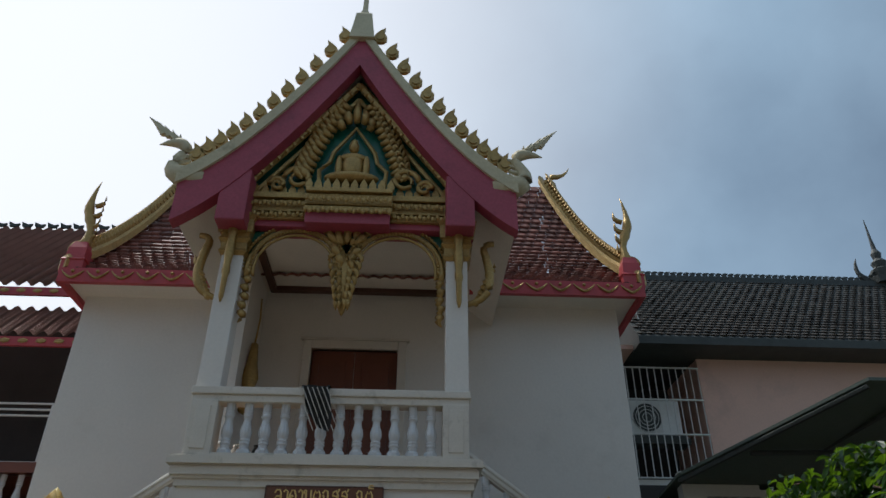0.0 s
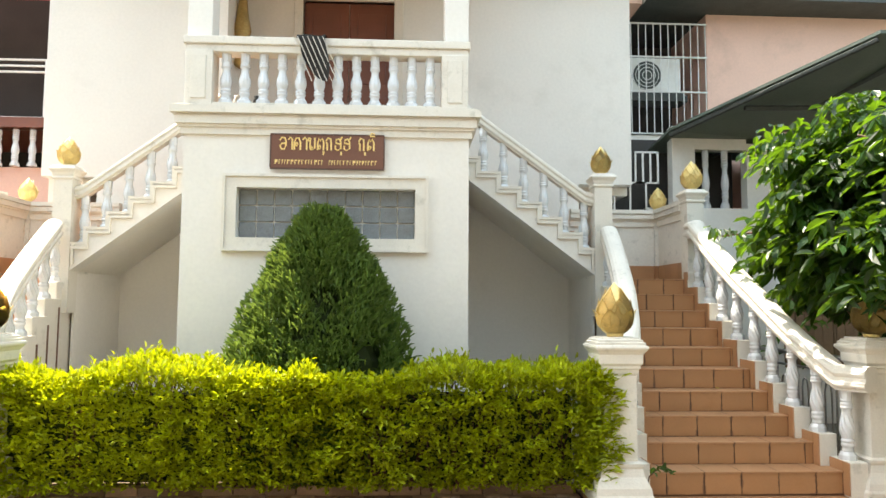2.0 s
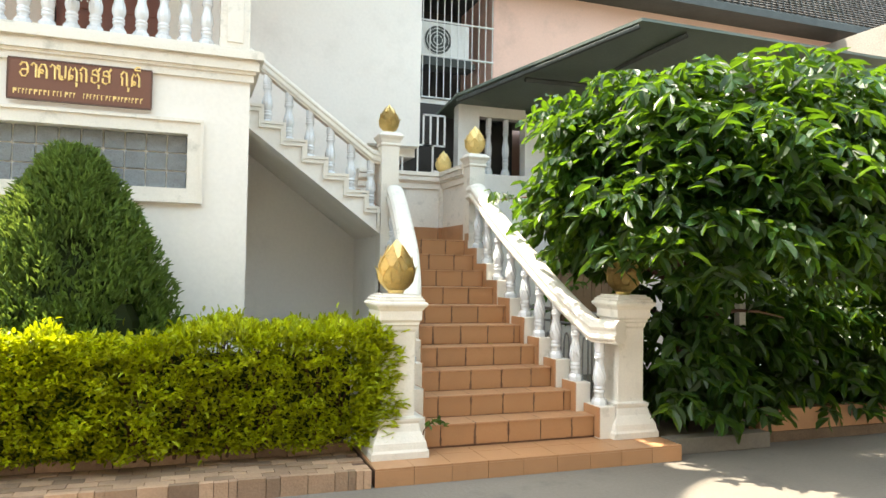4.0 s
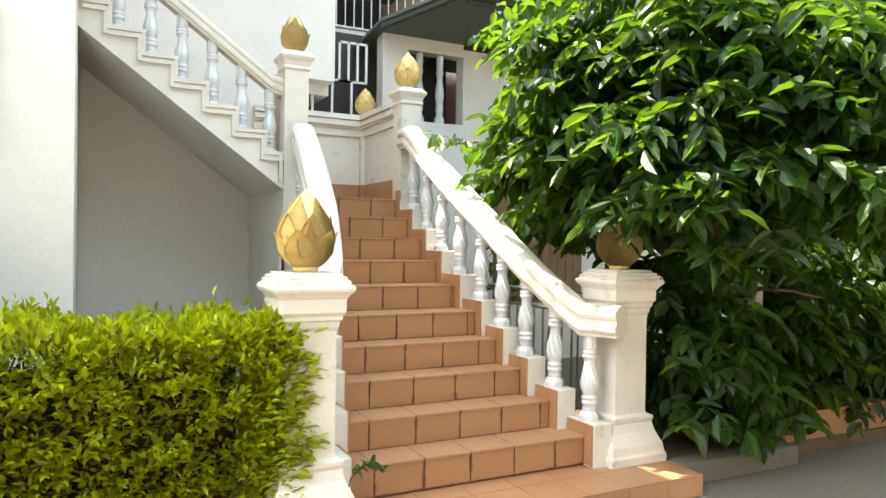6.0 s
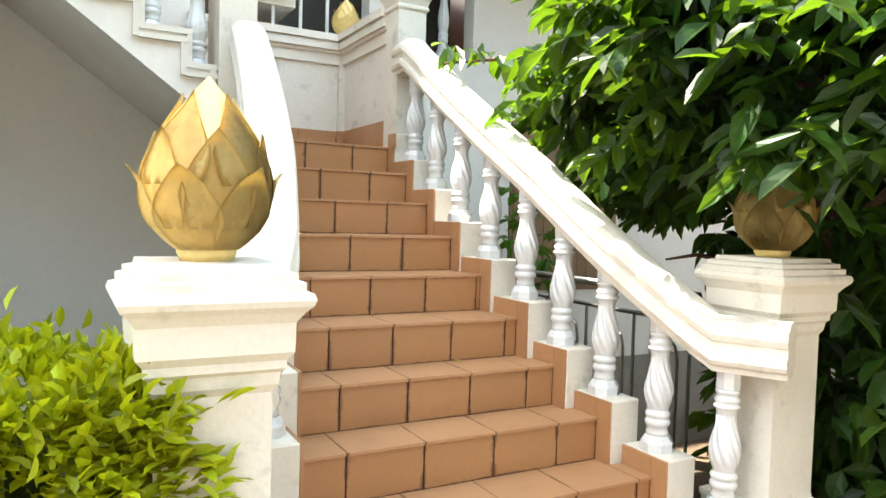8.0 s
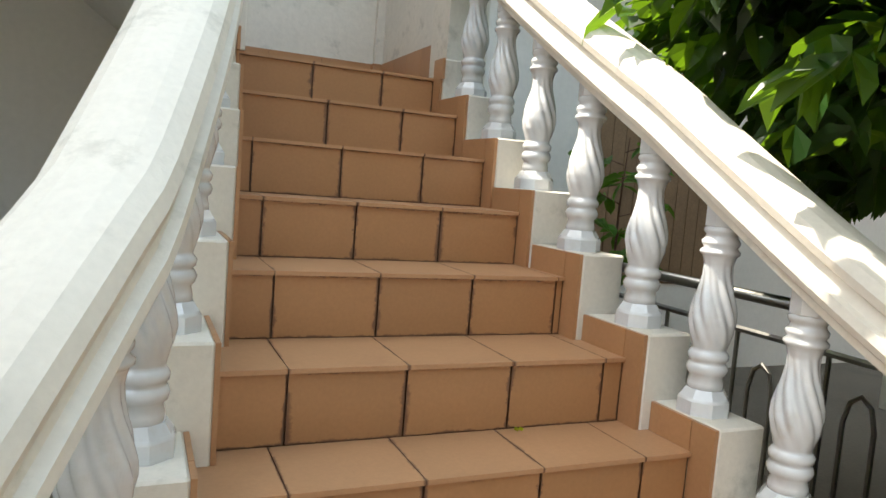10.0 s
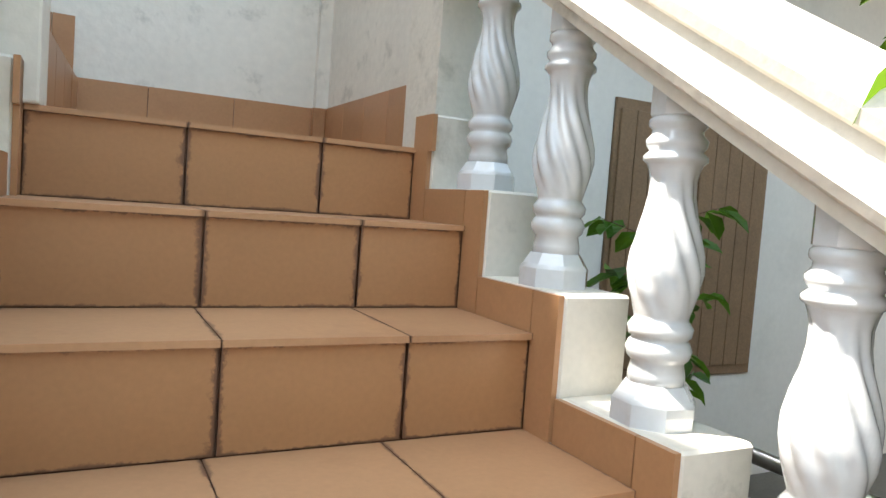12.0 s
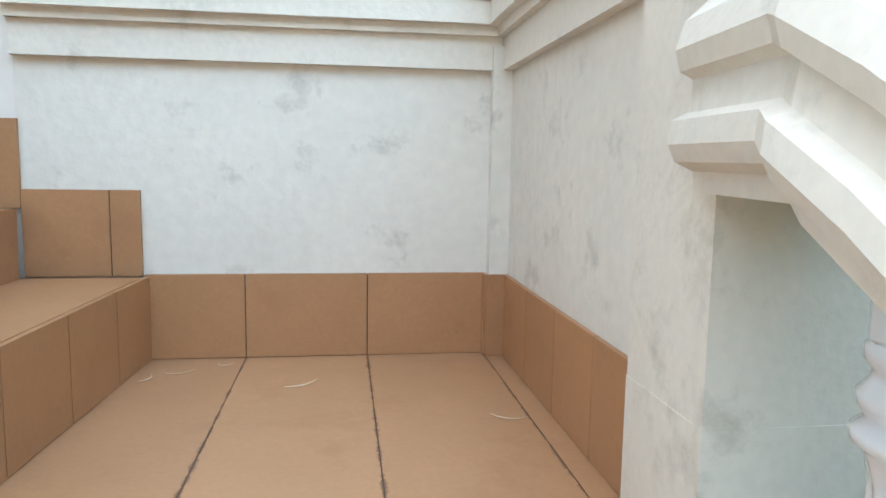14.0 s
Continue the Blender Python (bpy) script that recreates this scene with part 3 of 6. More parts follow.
# upper flights
for side in (1, -1):
    name = "east" if side > 0 else "west"
    flight = thing(f"upper_stairs_{name}", "upper stair flight with terracotta treads", "stairs", kind="structure", at=(mir(1.2, side), 9.5, LAND))
    for i in range(UP_N):
        x1 = UPX - UP_RUN * i if i else UPX1
        bm = bmesh.new()
        mbox(bm, side, max(0.3 if i else 2.022, x1 - UP_RUN - 0.05), x1, 8.98 if i else 9.275, 10.19, up_z(i) + (0.125 if i else 0.0), up_z(i + 1))
        if i:
            mbox(bm, side, x1 - 0.03, x1 - 0.001, 8.98, 10.19, up_z(i), up_z(i) + 0.126)
        if i == 0:
            for v in bm.verts:
                if abs(v.co.x - mir(x1, side)) < 0.001:
                    v.co.x -= side * SLANT * (10.19 - v.co.y)
        bmesh.ops.translate(bm, verts=bm.verts[:], vec=-Vector(flight.location))
        part("step", bm, TILE, flight)
    # sloping soffit slab with a stepped, moulded edge
    prof = [(2.19, LAND - 0.2), (2.0, 2.06)] + [(0.3, 2.06 + 1.7 * 0.743), (0.3, FLOOR)]
    steps = []
    for i in range(UP_N - 1, -1, -1):
        steps += [(UPX - UP_RUN * (i + 1) + 0.02, LAND + UP_RISE * (i + 1) - 0.03), (UPX - UP_RUN * i + 0.02, LAND + UP_RISE * (i + 1) - 0.03)]
    steps = [(min(2.05, max(0.3, x)), z) for x, z in steps]
    bm = bmesh.new()
    extrude_poly(bm, [(mir(x, side), z) for x, z in prof[1:3] + steps[1:] + [(2.05, 2.06)]], "y", 8.76, 8.98)
    structure(f"stringer_{name}", bm, WALL, "white stepped stair stringer with moulded lines", "stringer")
    bm = bmesh.new()
    extrude_poly(bm, [(mir(x, side), z) for x, z in ((2.0, 2.07), (0.3, 2.07 + 1.7 * 0.743), (0.3, 2.2 + 1.7 * 0.743), (2.0, 2.2))], "y", 8.98, 10.2)
    structure(f"soffit_{name}", bm, SOFFIT, "plain grey plaster stair soffit", "soffit")
    for j, (grow, proud) in enumerate(((0.03, 0.022), (-0.012, 0.034))):
        bm = bmesh.new()
        for i in range(1, 8):
            xa, xb, z = UPX - UP_RUN * (i + 1), UPX - UP_RUN * i, LAND + UP_RISE * (i + 1)
            mbox(bm, side, xa + 0.02 - 0.001, min(1.97, xb + 0.05 - 0.03 * j), 8.76 - proud, 8.762, z - 0.055 - 0.05 * j + 0.02, z - 0.025 - 0.05 * j + 0.02)
            mbox(bm, side, min(1.93, xb + 0.02 - 0.03 * j), min(1.96, xb + 0.05 - 0.03 * j), 8.76 - proud + 0.002, 8.762, z - UP_RISE - 0.03 - 0.05 * j, z - 0.025 - 0.05 * j + 0.02)
        structure("stringer_moulding", bm, TRIM, "stepped double moulding along the stair edge", "moulding")
    rail = thing("upper_balustrade", "white upper stair balustrade with moulded handrail and balusters", "balustrade", "upper balustrades", at=(mir(1.2, side), 8.87, 2.9))
    off = Vector(rail.location)
    path = [(mir(x, side) - off.x, 0, z - off.z) for x, z in ((2.0, 2.9), (1.88, 2.93), (0.36, 4.04), (0.3, 4.06))]
    bm = bmesh.new()
    sweep(bm, path, [(s * 0.8, u * 0.75) for s, u in RAIL_SECTION])
    part("handrail", bm, TRIM, rail)
    for i in range(7):
        x = UPX - UP_RUN * (i + 0.62)
        z = LAND + UP_RISE * (i + 1) - 0.03
        top = 2.93 + (1.88 - x) * 0.73
        put_baluster(rail, mir(x, side) - off.x, 0, z - off.z, BAL_B, max(0.6, (top - z + 0.02) / (BAL_H + 0.05)))

for side in (1, -1):
    bm = bmesh.new()
    mbox(bm, side, 1.995, 2.019, 8.96, 10.24, 0, 2.07)
    structure("landing_side_wall", bm, WALL, "white plaster wall under the landing", "wall")

# landing parapets
for side in (1, -1):
    name = "east" if side > 0 else "west"
    bm = bmesh.new()
    mbox(bm, side, 2.02, 3.39, YL, YL + 0.15, LAND - 0.4, 2.88)
    mbox(bm, side, 3.262, 3.41, 9.27, YL + 0.151, LAND - 0.4, 2.882)
    mbox(bm, side, 3.21, 3.27, YL - 0.04, YL + 0.01, LAND, 2.881)
    structure(f"landing_parapet_{name}", bm, OLDWALL, "white plaster landing parapet with grey mildew", "parapet")
    bm = bmesh.new()
    for g, za, zb in ((0.025, 2.82, 2.905), (0.045, 2.905, 2.93), (0.07, 2.93, 2.985), (0.055, 2.985, 3.0), (0.085, 3.0, 3.055)):
        mbox(bm, side, 2.02, 3.41 + g, YL - g, YL + 0.15 + g, za, zb)
        mbox(bm, side, 3.262 - g, 3.41 + g - 0.001, 9.27, YL - g + 0.001, za + 0.0005, zb + 0.0005)
    structure(f"parapet_cap_{name}", bm, TRIM, "moulded cream parapet coping with dirt lines", "coping")

# ---------------------------------------------------------------- porch block
bm = bmesh.new()
WX0, WX1, WZ0, WZ1 = -1.93, -0.16, 2.37, 2.87
X0, X1 = -2.47, 0.38
for d in ((X0, WX0, YF, 10.23, 0, 3.42), (WX1, X1, YF, 10.2, 0, 3.42), (WX0, WX1, YF, 10.2, 0, WZ0), (WX0, WX1, YF, 10.2, WZ1, 3.42), (WX0, WX1, YF + 0.3, 10.2, WZ0, WZ1)):
    box(bm, *d)
structure("wall_porch", bm, WALL, "smooth white porch wall under the balcony", "wall")
bm = bmesh.new()
for g, za, zb in ((0.03, 3.40, 3.47), (0.05, 3.47, 3.50), (0.075, 3.50, 3.58), (0.06, 3.58, 3.60), (0.115, 3.60, 3.67), (0.09, 3.67, 3.69)):
    box(bm, X0 - g, X1 + g, YF - g, 8.95, za, zb)
structure("balcony_ledge", bm, TRIM, "cream stepped moulding round the balcony floor", "moulding")
structure("balcony_floor", boxes((X0 + 0.02, X1 - 0.02, YF + 0.05, 10.2, 3.66, 3.70)), TILE, "terracotta balcony floor", "floor")

win = thing("glass_block_window", "wide window of smoky glass blocks in a white moulded surround", "window", at=((WX0 + WX1) / 2, YF, WZ0))
win["kind"] = "structure"
ox, oz = win.location.x, win.location.z
for nm, g0, g1, yy in (("window_surround", 0.115, 0.0, -0.03), ("surround_lip", 0.135, 0.108, -0.05)):
    bm = bmesh.new()
    a, b, c, d = WX0 - ox, WX1 - ox, 0, WZ1 - WZ0
    for q in ((a - g0, a - g1, yy, 0.0, c - g0, d + g0), (b + g1, b + g0, yy, 0.0, c - g0, d + g0), (a - g1, b + g1, yy, 0.0, d + g1, d + g0), (a - g1, b + g1, yy, 0.0, c - g0, c - g1)):
        box(bm, *q)
    part(nm, bm, TRIM, win)
part("mortar", boxes((WX0 - ox, WX1 - ox, 0.10, 0.2, 0, WZ1 - WZ0)), OLDWALL, win)
gb = bevelled((-0.5, 0.5, -0.5, 0.5, -0.5, 0.5), 0.08)
GB = mesh_of("glass_block", gb, GLASSBLOCK)
for i in range(10):
    for j in range(3):
        w, h = (WX1 - WX0) / 10, (WZ1 - WZ0) / 3
        o = new("glass_block", GB)
        o.location, o.scale = (WX0 - ox + (i + 0.5) * w, 0.11, (j + 0.5) * h), (w - 0.012, 0.06, h - 0.012)
        o.parent = win

sign = thing("sign_board", "brown wooden sign board with yellow lettering in two lines", "sign", at=(-1.04, YF - 0.03, 3.235))
part("board", bevelled((-0.56, 0.56, -0.012, 0.012, -0.175, 0.175), 0.006), SIGN, sign)
bm = bmesh.new()
for q in ((-0.565, 0.565, -0.016, 0.0, 0.165, 0.18), (-0.565, 0.565, -0.016, 0.0, -0.18, -0.165), (-0.57, -0.555, -0.0155, 0.0, -0.165, 0.165), (0.555, 0.57, -0.0155, 0.0, -0.165, 0.165)):
    box(bm, *q)
part("border", bm, DARKWOOD, sign)


RING = [(0.5 + 0.5 * math.cos(2 * math.pi * i / 8), 0.5 + 0.5 * math.sin(2 * math.pi * i / 8)) for i in range(9)]


def ring(x, y, r):
    return [(x + r * (2 * px - 1), y + r * (2 * py - 1)) for px, py in RING]


GLYPHS = {
    "o": [[(0.1, 0.75), (0.3, 0.98), (0.65, 0.95), (0.8, 0.7), (0.8, 0.3), (0.6, 0.05), (0.3, 0.05), (0.12, 0.3), (0.3, 0.5), (0.75, 0.5)]],
    "a": [[(0.05, 0.8), (0.25, 1.0), (0.5, 0.85), (0.5, 0.0)]],
    "k": [[(0.1, 0.0), (0.1, 0.6), (0.3, 0.95), (0.6, 0.95), (0.8, 0.6), (0.8, 0.0)], ring(0.35, 0.45, 0.13)],
    "n": [ring(0.15, 0.85, 0.13), [(0.25, 0.8), (0.25, 0.15), (0.5, 0.0), (0.8, 0.15), (0.8, 1.0)], ring(0.4, 0.15, 0.12)],
    "t": [[(0.1, 0.0), (0.1, 0.6), (0.25, 0.95), (0.42, 0.75), (0.6, 0.95), (0.8, 0.65), (0.8, 0.0)], ring(0.3, 0.25, 0.14)],
    "g": [[(0.05, 0.75), (0.3, 1.0), (0.6, 0.9), (0.65, 0.5), (0.65, 0.0)], [(0.2, 0.0), (0.2, 0.55), (0.05, 0.65)]],
    "s": [[(0.12, 0.4), (0.12, 0.1), (0.4, 0.0), (0.75, 0.15), (0.75, 0.7), (0.5, 0.95), (0.2, 0.85), (0.15, 0.6), (0.75, 0.5)], [(0.7, 0.85), (0.9, 1.1)]],
    "u": [[(-0.35, -0.15), (-0.2, -0.12), (-0.25, -0.38)]],
    "i": [[(-0.7, 1.2), (-0.5, 1.42), (-0.2, 1.4), (-0.1, 1.18), (-0.7, 1.2)]],
}


def lettering(text, h, width, x, z, parent):
    """Letters drawn as thin raised strokes, each its own part."""
    adv = {"a": 0.62, "u": 0.0, "i": 0.0, " ": 0.7}
    total = sum(adv.get(c, 0.98) for c in text)
    step = width / total
    pen = x - width / 2
    for c in text:
        if c in GLYPHS:
            bm = bmesh.new()
            for line in GLYPHS[c]:
                tube(bm, [(pen + px * step * 0.95, -0.016, z + py * h) for px, py in line], h * 0.075, 5)
            part("letter", bm, LETTER, parent)
        pen += adv.get(c, 0.98) * step


lettering("oakantugsus guti", 0.125, 0.96, 0, 0.015, sign)
pen = -0.52
while pen < 0.5:
    w = rnd.uniform(0.012, 0.028)
    if not -0.06 < pen < 0.0:
        part("small_letter", boxes((pen, pen + w * 0.35, -0.016, -0.01, -0.13, -0.085), (pen, pen + w, -0.0155, -0.01, -0.095 + rnd.uniform(-0.02, 0.01), -0.085)), LETTER, sign)
    pen += w + 0.012

# balcony balustrade
bal = thing("balcony_balustrade", "white balcony balustrade with twelve turned balusters and square piers", "balustrade", at=(CX, YF + 0.03, 3.69))
part("rail", bevelled((-1.44, 1.44, -0.11, 0.13, 0.62, 0.70), 0.012), TRIM, bal)
part("under_rail", bevelled((-1.42, 1.42, -0.085, 0.11, 0.545, 0.62), 0.01), TRIM, bal)
part("bottom_rail", bevelled((-1.4, 1.4, -0.08, 0.1, 0, 0.03), 0.006), TRIM, bal)
for s in (-1, 1):
    pier = part("pier", bevelled((s * 1.28 - 0.135, s * 1.28 + 0.135, -0.10, 0.16, 0, 0.56), 0.01), TRIM, bal)
    part("panel_moulding", bevelled((s * 1.28 - 0.075, s * 1.28 + 0.075, -0.112, -0.09, 0.06, 0.5), 0.006), TRIM, pier)
for i in range(12):
    put_baluster(bal, -1.03 + i * 2.06 / 11, 0, 0.03, BAL_B, 0.52 / 0.55)

for s in (-1, 1):
    col = thing("porch_column", "slender white square porch column with gold capital and brackets", "column", "porch columns", at=(CX + s * 1.3, 7.72, 4.38))
    part("shaft", bevelled((-0.125, 0.125, -0.125, 0.125, 0, 1.72), 0.012), WALL, col)
    bm = bmesh.new()
    square_turned(bm, [(0.135, 1.62), (0.165, 1.66), (0.15, 1.7), (0.15, 1.78), (0.185, 1.82), (0.165, 1.86), (0.17, 1.92), (0.2, 2.06), (0.235, 2.12)], 0, 0)
    part("capital", bm, GOLD, col, "gold carved capital")
    for i in range(6):
        for f in (-1, 1):
            bm = bmesh.new()
            a = -0.17 + i * 0.068
            extrude_poly(bm, [(a - 0.028, 1.9), (a + 0.028, 1.9), (a + 0.034, 2.0), (a, 2.14), (a - 0.034, 2.0)], "y", f * 0.185 - 0.02, f * 0.185 + 0.02)
            part("capital_leaf", bm, GOLD, col)
    # curved serpent bracket on the outer side, and a slim gold spike in front
    bm = bmesh.new()
    p = curve_pts((s * 0.12, 0, 1.12), (s * 0.5, 0, 1.2), (s * 0.36, 0, 1.75), 12) + curve_pts((s * 0.36, 0, 1.76), (s * 0.28, 0, 1.95), (s * 0.46, 0, 1.95), 6)
    tube(bm, p, [0.034 + 0.022 * math.sin(math.pi * i / 17) for i in range(18)], 8)
    part("bracket", bm, GOLD, col, "gold serpent bracket", True)
    for j in range(7):
        bm = bmesh.new()
        tube(bm, curve_pts((s * (0.2 + 0.03 * j), 0, 1.12 + 0.07 * j), (s * (0.28 + 0.03 * j), -0.02, 1.14 + 0.07 * j), (s * (0.25 + 0.035 * j), 0, 1.26 + 0.07 * j), 5), [0.03, 0.04, 0.035, 0.022, 0.004], 6)
        part("bracket_flame", bm, GOLD, col)
    bm = bmesh.new()
    lathe(bm, [(0.01, 0.98), (0.03, 1.05), (0.035, 1.3), (0.05, 1.36), (0.04, 1.45), (0.055, 1.6), (0.045, 1.8), (0.06, 1.9), (0.04, 2.0), (0.03, 2.2), (0.02, 2.35), (0.004, 2.5)], 10, (s * 0.02, -0.2, 0))
    part("spike", bm, GOLD, col, "slim gold spike ornament", True)

# twin arches with a hanging centre ornament
arch = thing("porch_arch_screen", "green and gold double arch between the porch columns with pendant", "arch", at=(CX, 7.72, 5.3))
ARCH_R, ARCH_Z = 0.56, 0.62
for s in (-1, 1):
    cxa = s * 0.59
    bm = bmesh.new()
    out = [(cxa - 0.62, 1.32), (cxa + 0.62, 1.32), (cxa + 0.62, ARCH_Z - 0.02)] + [(cxa + ARCH_R * math.cos(a), ARCH_Z + ARCH_R * 1.0 * math.sin(a)) for a in [math.pi * i / 20 for i in range(21)]] + [(cxa - 0.62, ARCH_Z - 0.02)]
    extrude_poly(bm, out, "y", -0.02, 0.05)
    part("spandrel", bm, GREEN, arch, "dark green spandrel panel")
    for r, w, nm in ((ARCH_R - 0.02, 0.035, "arch_rib"), (ARCH_R - 0.09, 0.02, "inner_rib"), (ARCH_R + 0.05, 0.018, "outer_rib")):
        bm = bmesh.new()
        tube(bm, [(cxa + r * math.cos(a), -0.05, ARCH_Z - 0.05 + r * math.sin(a)) for a in [math.pi * (i - 1.5) / 24 for i in range(28)]], w, 7)
        part(nm, bm, GOLD, arch, smooth=True)
    bm = bmesh.new()
    for i in range(40):
        a = math.pi * (i - 0.5) / 38
        for r, sz in ((ARCH_R + 0.03, 0.022), (ARCH_R - 0.06, 0.024)):
            bmesh.ops.create_icosphere(bm, subdivisions=1, radius=sz, matrix=Matrix.Translation((cxa + r * math.cos(a), -0.075, ARCH_Z - 0.03 + r * math.sin(a))))
    tagged(part("bead_band", bm, GOLD, arch, "row of gold beads"), kind="stuff")
    for j in range(6):
        bm = bmesh.new()
        x = s * (1.17 - 0.015 * (j % 2))
        z = ARCH_Z - 0.05 - 0.11 * j
        tube(bm, curve_pts((x, -0.04, z), (x - s * 0.12, -0.06, z - 0.03), (x - s * 0.02, -0.05, z - 0.14), 6), [0.02, 0.045, 0.05, 0.04, 0.025, 0.004], 6)
        part("side_scroll", bm, GOLD, arch, smooth=True)
bm = bmesh.new()
lathe(bm, [(0.002, 0.0), (0.035, 0.06), (0.05, 0.12), (0.03, 0.17), (0.055, 0.22), (0.06, 0.35), (0.07, 0.5), (0.075, 0.65), (0.05, 0.8)], 10, (0, -0.02, 0))
part("pendant", bm, GOLD, arch, "gold pendant ornament", True)
for tier in range(7):
    z, wide = 0.14 + 0.1 * tier, 0.07 + 0.02 * tier
    for dx in (-1, -0.45, 0.45, 1):
        bm = bmesh.new()
        tube(bm, curve_pts((dx * wide * 0.5, -0.05, z + 0.06), (dx * wide * 1.25, -0.1, z + 0.02), (dx * wide * 0.9, -0.07, z - 0.09), 5), [0.02, 0.034, 0.034, 0.022, 0.003], 5)
        part("pendant_leaf", bm, GOLD, arch, smooth=True)
for j, (dx, z, ln) in enumerate(((0, 1.0, 0.26), (-0.1, 0.98, 0.2), (0.1, 0.98, 0.2), (-0.19, 1.0, 0.15), (0.19, 1.0, 0.15), (-0.13, 0.82, 0.14), (0.13, 0.82, 0.14), (-0.07, 0.7, 0.12), (0.07, 0.7, 0.12))):
    bm = bmesh.new()
    tube(bm, curve_pts((dx * 0.5, -0.06, z - 0.06), (dx * 1.4, -0.09, z + ln * 0.4), (dx * 1.1, -0.06, z + ln), 6), [0.03, 0.05, 0.055, 0.045, 0.025, 0.004], 6)
    part("crest_leaf", bm, GOLD, arch, smooth=True)
tagged(arch, kind="")

# porch ceiling, lintel and door
structure("porch_ceiling", boxes((-2.45, 0.36, 7.85, 10.2, 6.93, 6.97)), SOFFIT, "grey plaster porch ceiling", "ceiling")
bm = bmesh.new()
for q in ((-2.44, -2.34, 7.9, 10.19, 6.86, 6.93), (0.25, 0.35, 7.9, 10.19, 6.86, 6.93), (-2.34, 0.25, 10.08, 10.19, 6.861, 6.931)):
    box(bm, *q)
structure("ceiling_trim", bm, DARKWOOD, "dark brown ceiling trim", "trim")
DX0, DX1, DZ = -1.73, -0.46, 5.97
door = thing("door_1", "double brown wooden door in a white frame, closed", "door", at=((DX0 + DX1) / 2, YM, 3.7))
door["kind"] = "structure"
hw, hh = (DX1 - DX0) / 2, DZ - 3.7
for s in (-1, 1):
    leaf = part("door_leaf", bevelled((min(0, s * hw) + 0.003, max(0, s * hw) - 0.003, 0.06, 0.10, 0, hh), 0.006), WOOD, door, "brown wooden door leaf")
    for k, (za, zb) in enumerate(((0.15, 0.95), (1.1, hh - 0.15))):
        part("panel", bevelled((s * hw / 2 - 0.2, s * hw / 2 + 0.2, 0.045, 0.07, za, zb), 0.012), WOOD, leaf)
for q, nm in (((-hw - 0.13, -hw, -0.05, 0.1, 0, hh + 0.13), "jamb"), ((hw, hw + 0.13, -0.05, 0.1, 0, hh + 0.13), "jamb"), ((-hw, hw, -0.05, 0.1, hh, hh + 0.13), "head")):
    part(nm, bevelled(q, 0.015), TRIM, door)
part("cornice", bevelled((-hw - 0.17, hw + 0.17, -0.07, 0.05, hh + 0.13, hh + 0.17), 0.01), TRIM, door)

# ---------------------------------------------------------------- main building
MX0, MX1 = -5.21, 2.91
bm = bmesh.new()
for d in ((MX0 + 0.75, DX0, YM, 10.45, 0, 6.95), (DX1, 2.15, YM, 10.45, 0, 6.95), (DX0, DX1, YM, 10.45, 0, 3.7), (DX0, DX1, YM, 10.45, DZ, 6.95), (2.15, MX1, YM, 10.45, 3.42, 6.95), (MX0, MX0 + 0.75, YM, 10.45, 3.42, 6.95), (DX0, DX1, 10.32, 10.45, 3.7, DZ)):
    box(bm, *d)
structure("wall_main", bm, WALL, "plain white plastered upper wall", "wall")
structure("wall_main_east", boxes((2.66, MX1, 10.45, 15.5, 3.42, 6.95)), WALL, "plain white side wall", "wall")
structure("wall_main_west", boxes((MX0, MX0 + 0.25, 10.45, 15.5, 0, 6.95)), WALL, "plain white side wall", "wall")
structure("wall_main_back", boxes((MX0, MX1, 15.5, 15.75, 0, 6.95)), WALL, "plain white back wall", "wall")
structure("upper_floor_slab", boxes((MX0, MX1, 10.46, 15.5, 3.3, 3.42)), SOFFIT, "plain concrete floor slab", "slab")

EV, EZ = 9.64, 6.86
roof = thing("main_roof", "red-brown tiled hipped roof with upturned gold ridges", "roof", at=(CX, 12.6, EZ))
rx0, rx1 = -5.39 - CX, 3.19 - CX
ry0, ry1 = EV - 12.6, 15.9 - 12.6
SHIFT, TOPY, TOPZ = 1.1, -1.5, 2.85


def hip(u):
    """Along a hip from the eave corner to the ridge, hollow in the middle."""
    return u, TOPZ * (0.42 * u + 0.58 * u * u)


tv, tf = [], []


def roof_tile(a, b, c, d, nrm):
    """A shield-shaped tile whose lifted lower lip overlaps the row below."""
    i = len(tv)
    a, b, c, d = Vector(a), Vector(b), Vector(c), Vector(d)
    n = Vector(nrm)
    low = (a + b) / 2 + ((a - d) + (b - c)) * 0.13
    la, lb = a.lerp(d, 0.12), b.lerp(c, 0.12)
    tv.extend([tuple(p) for p in (la + n * 0.03, low + n * 0.062, lb + n * 0.03, c, d, la - n * 0.01, low + n * 0.03, lb - n * 0.01)])
    tf.extend([(i, i + 1, i + 4), (i + 1, i + 2, i + 3), (i + 1, i + 3, i + 4), (i, i + 5, i + 6, i + 1), (i + 1, i + 6, i + 7, i + 2)])


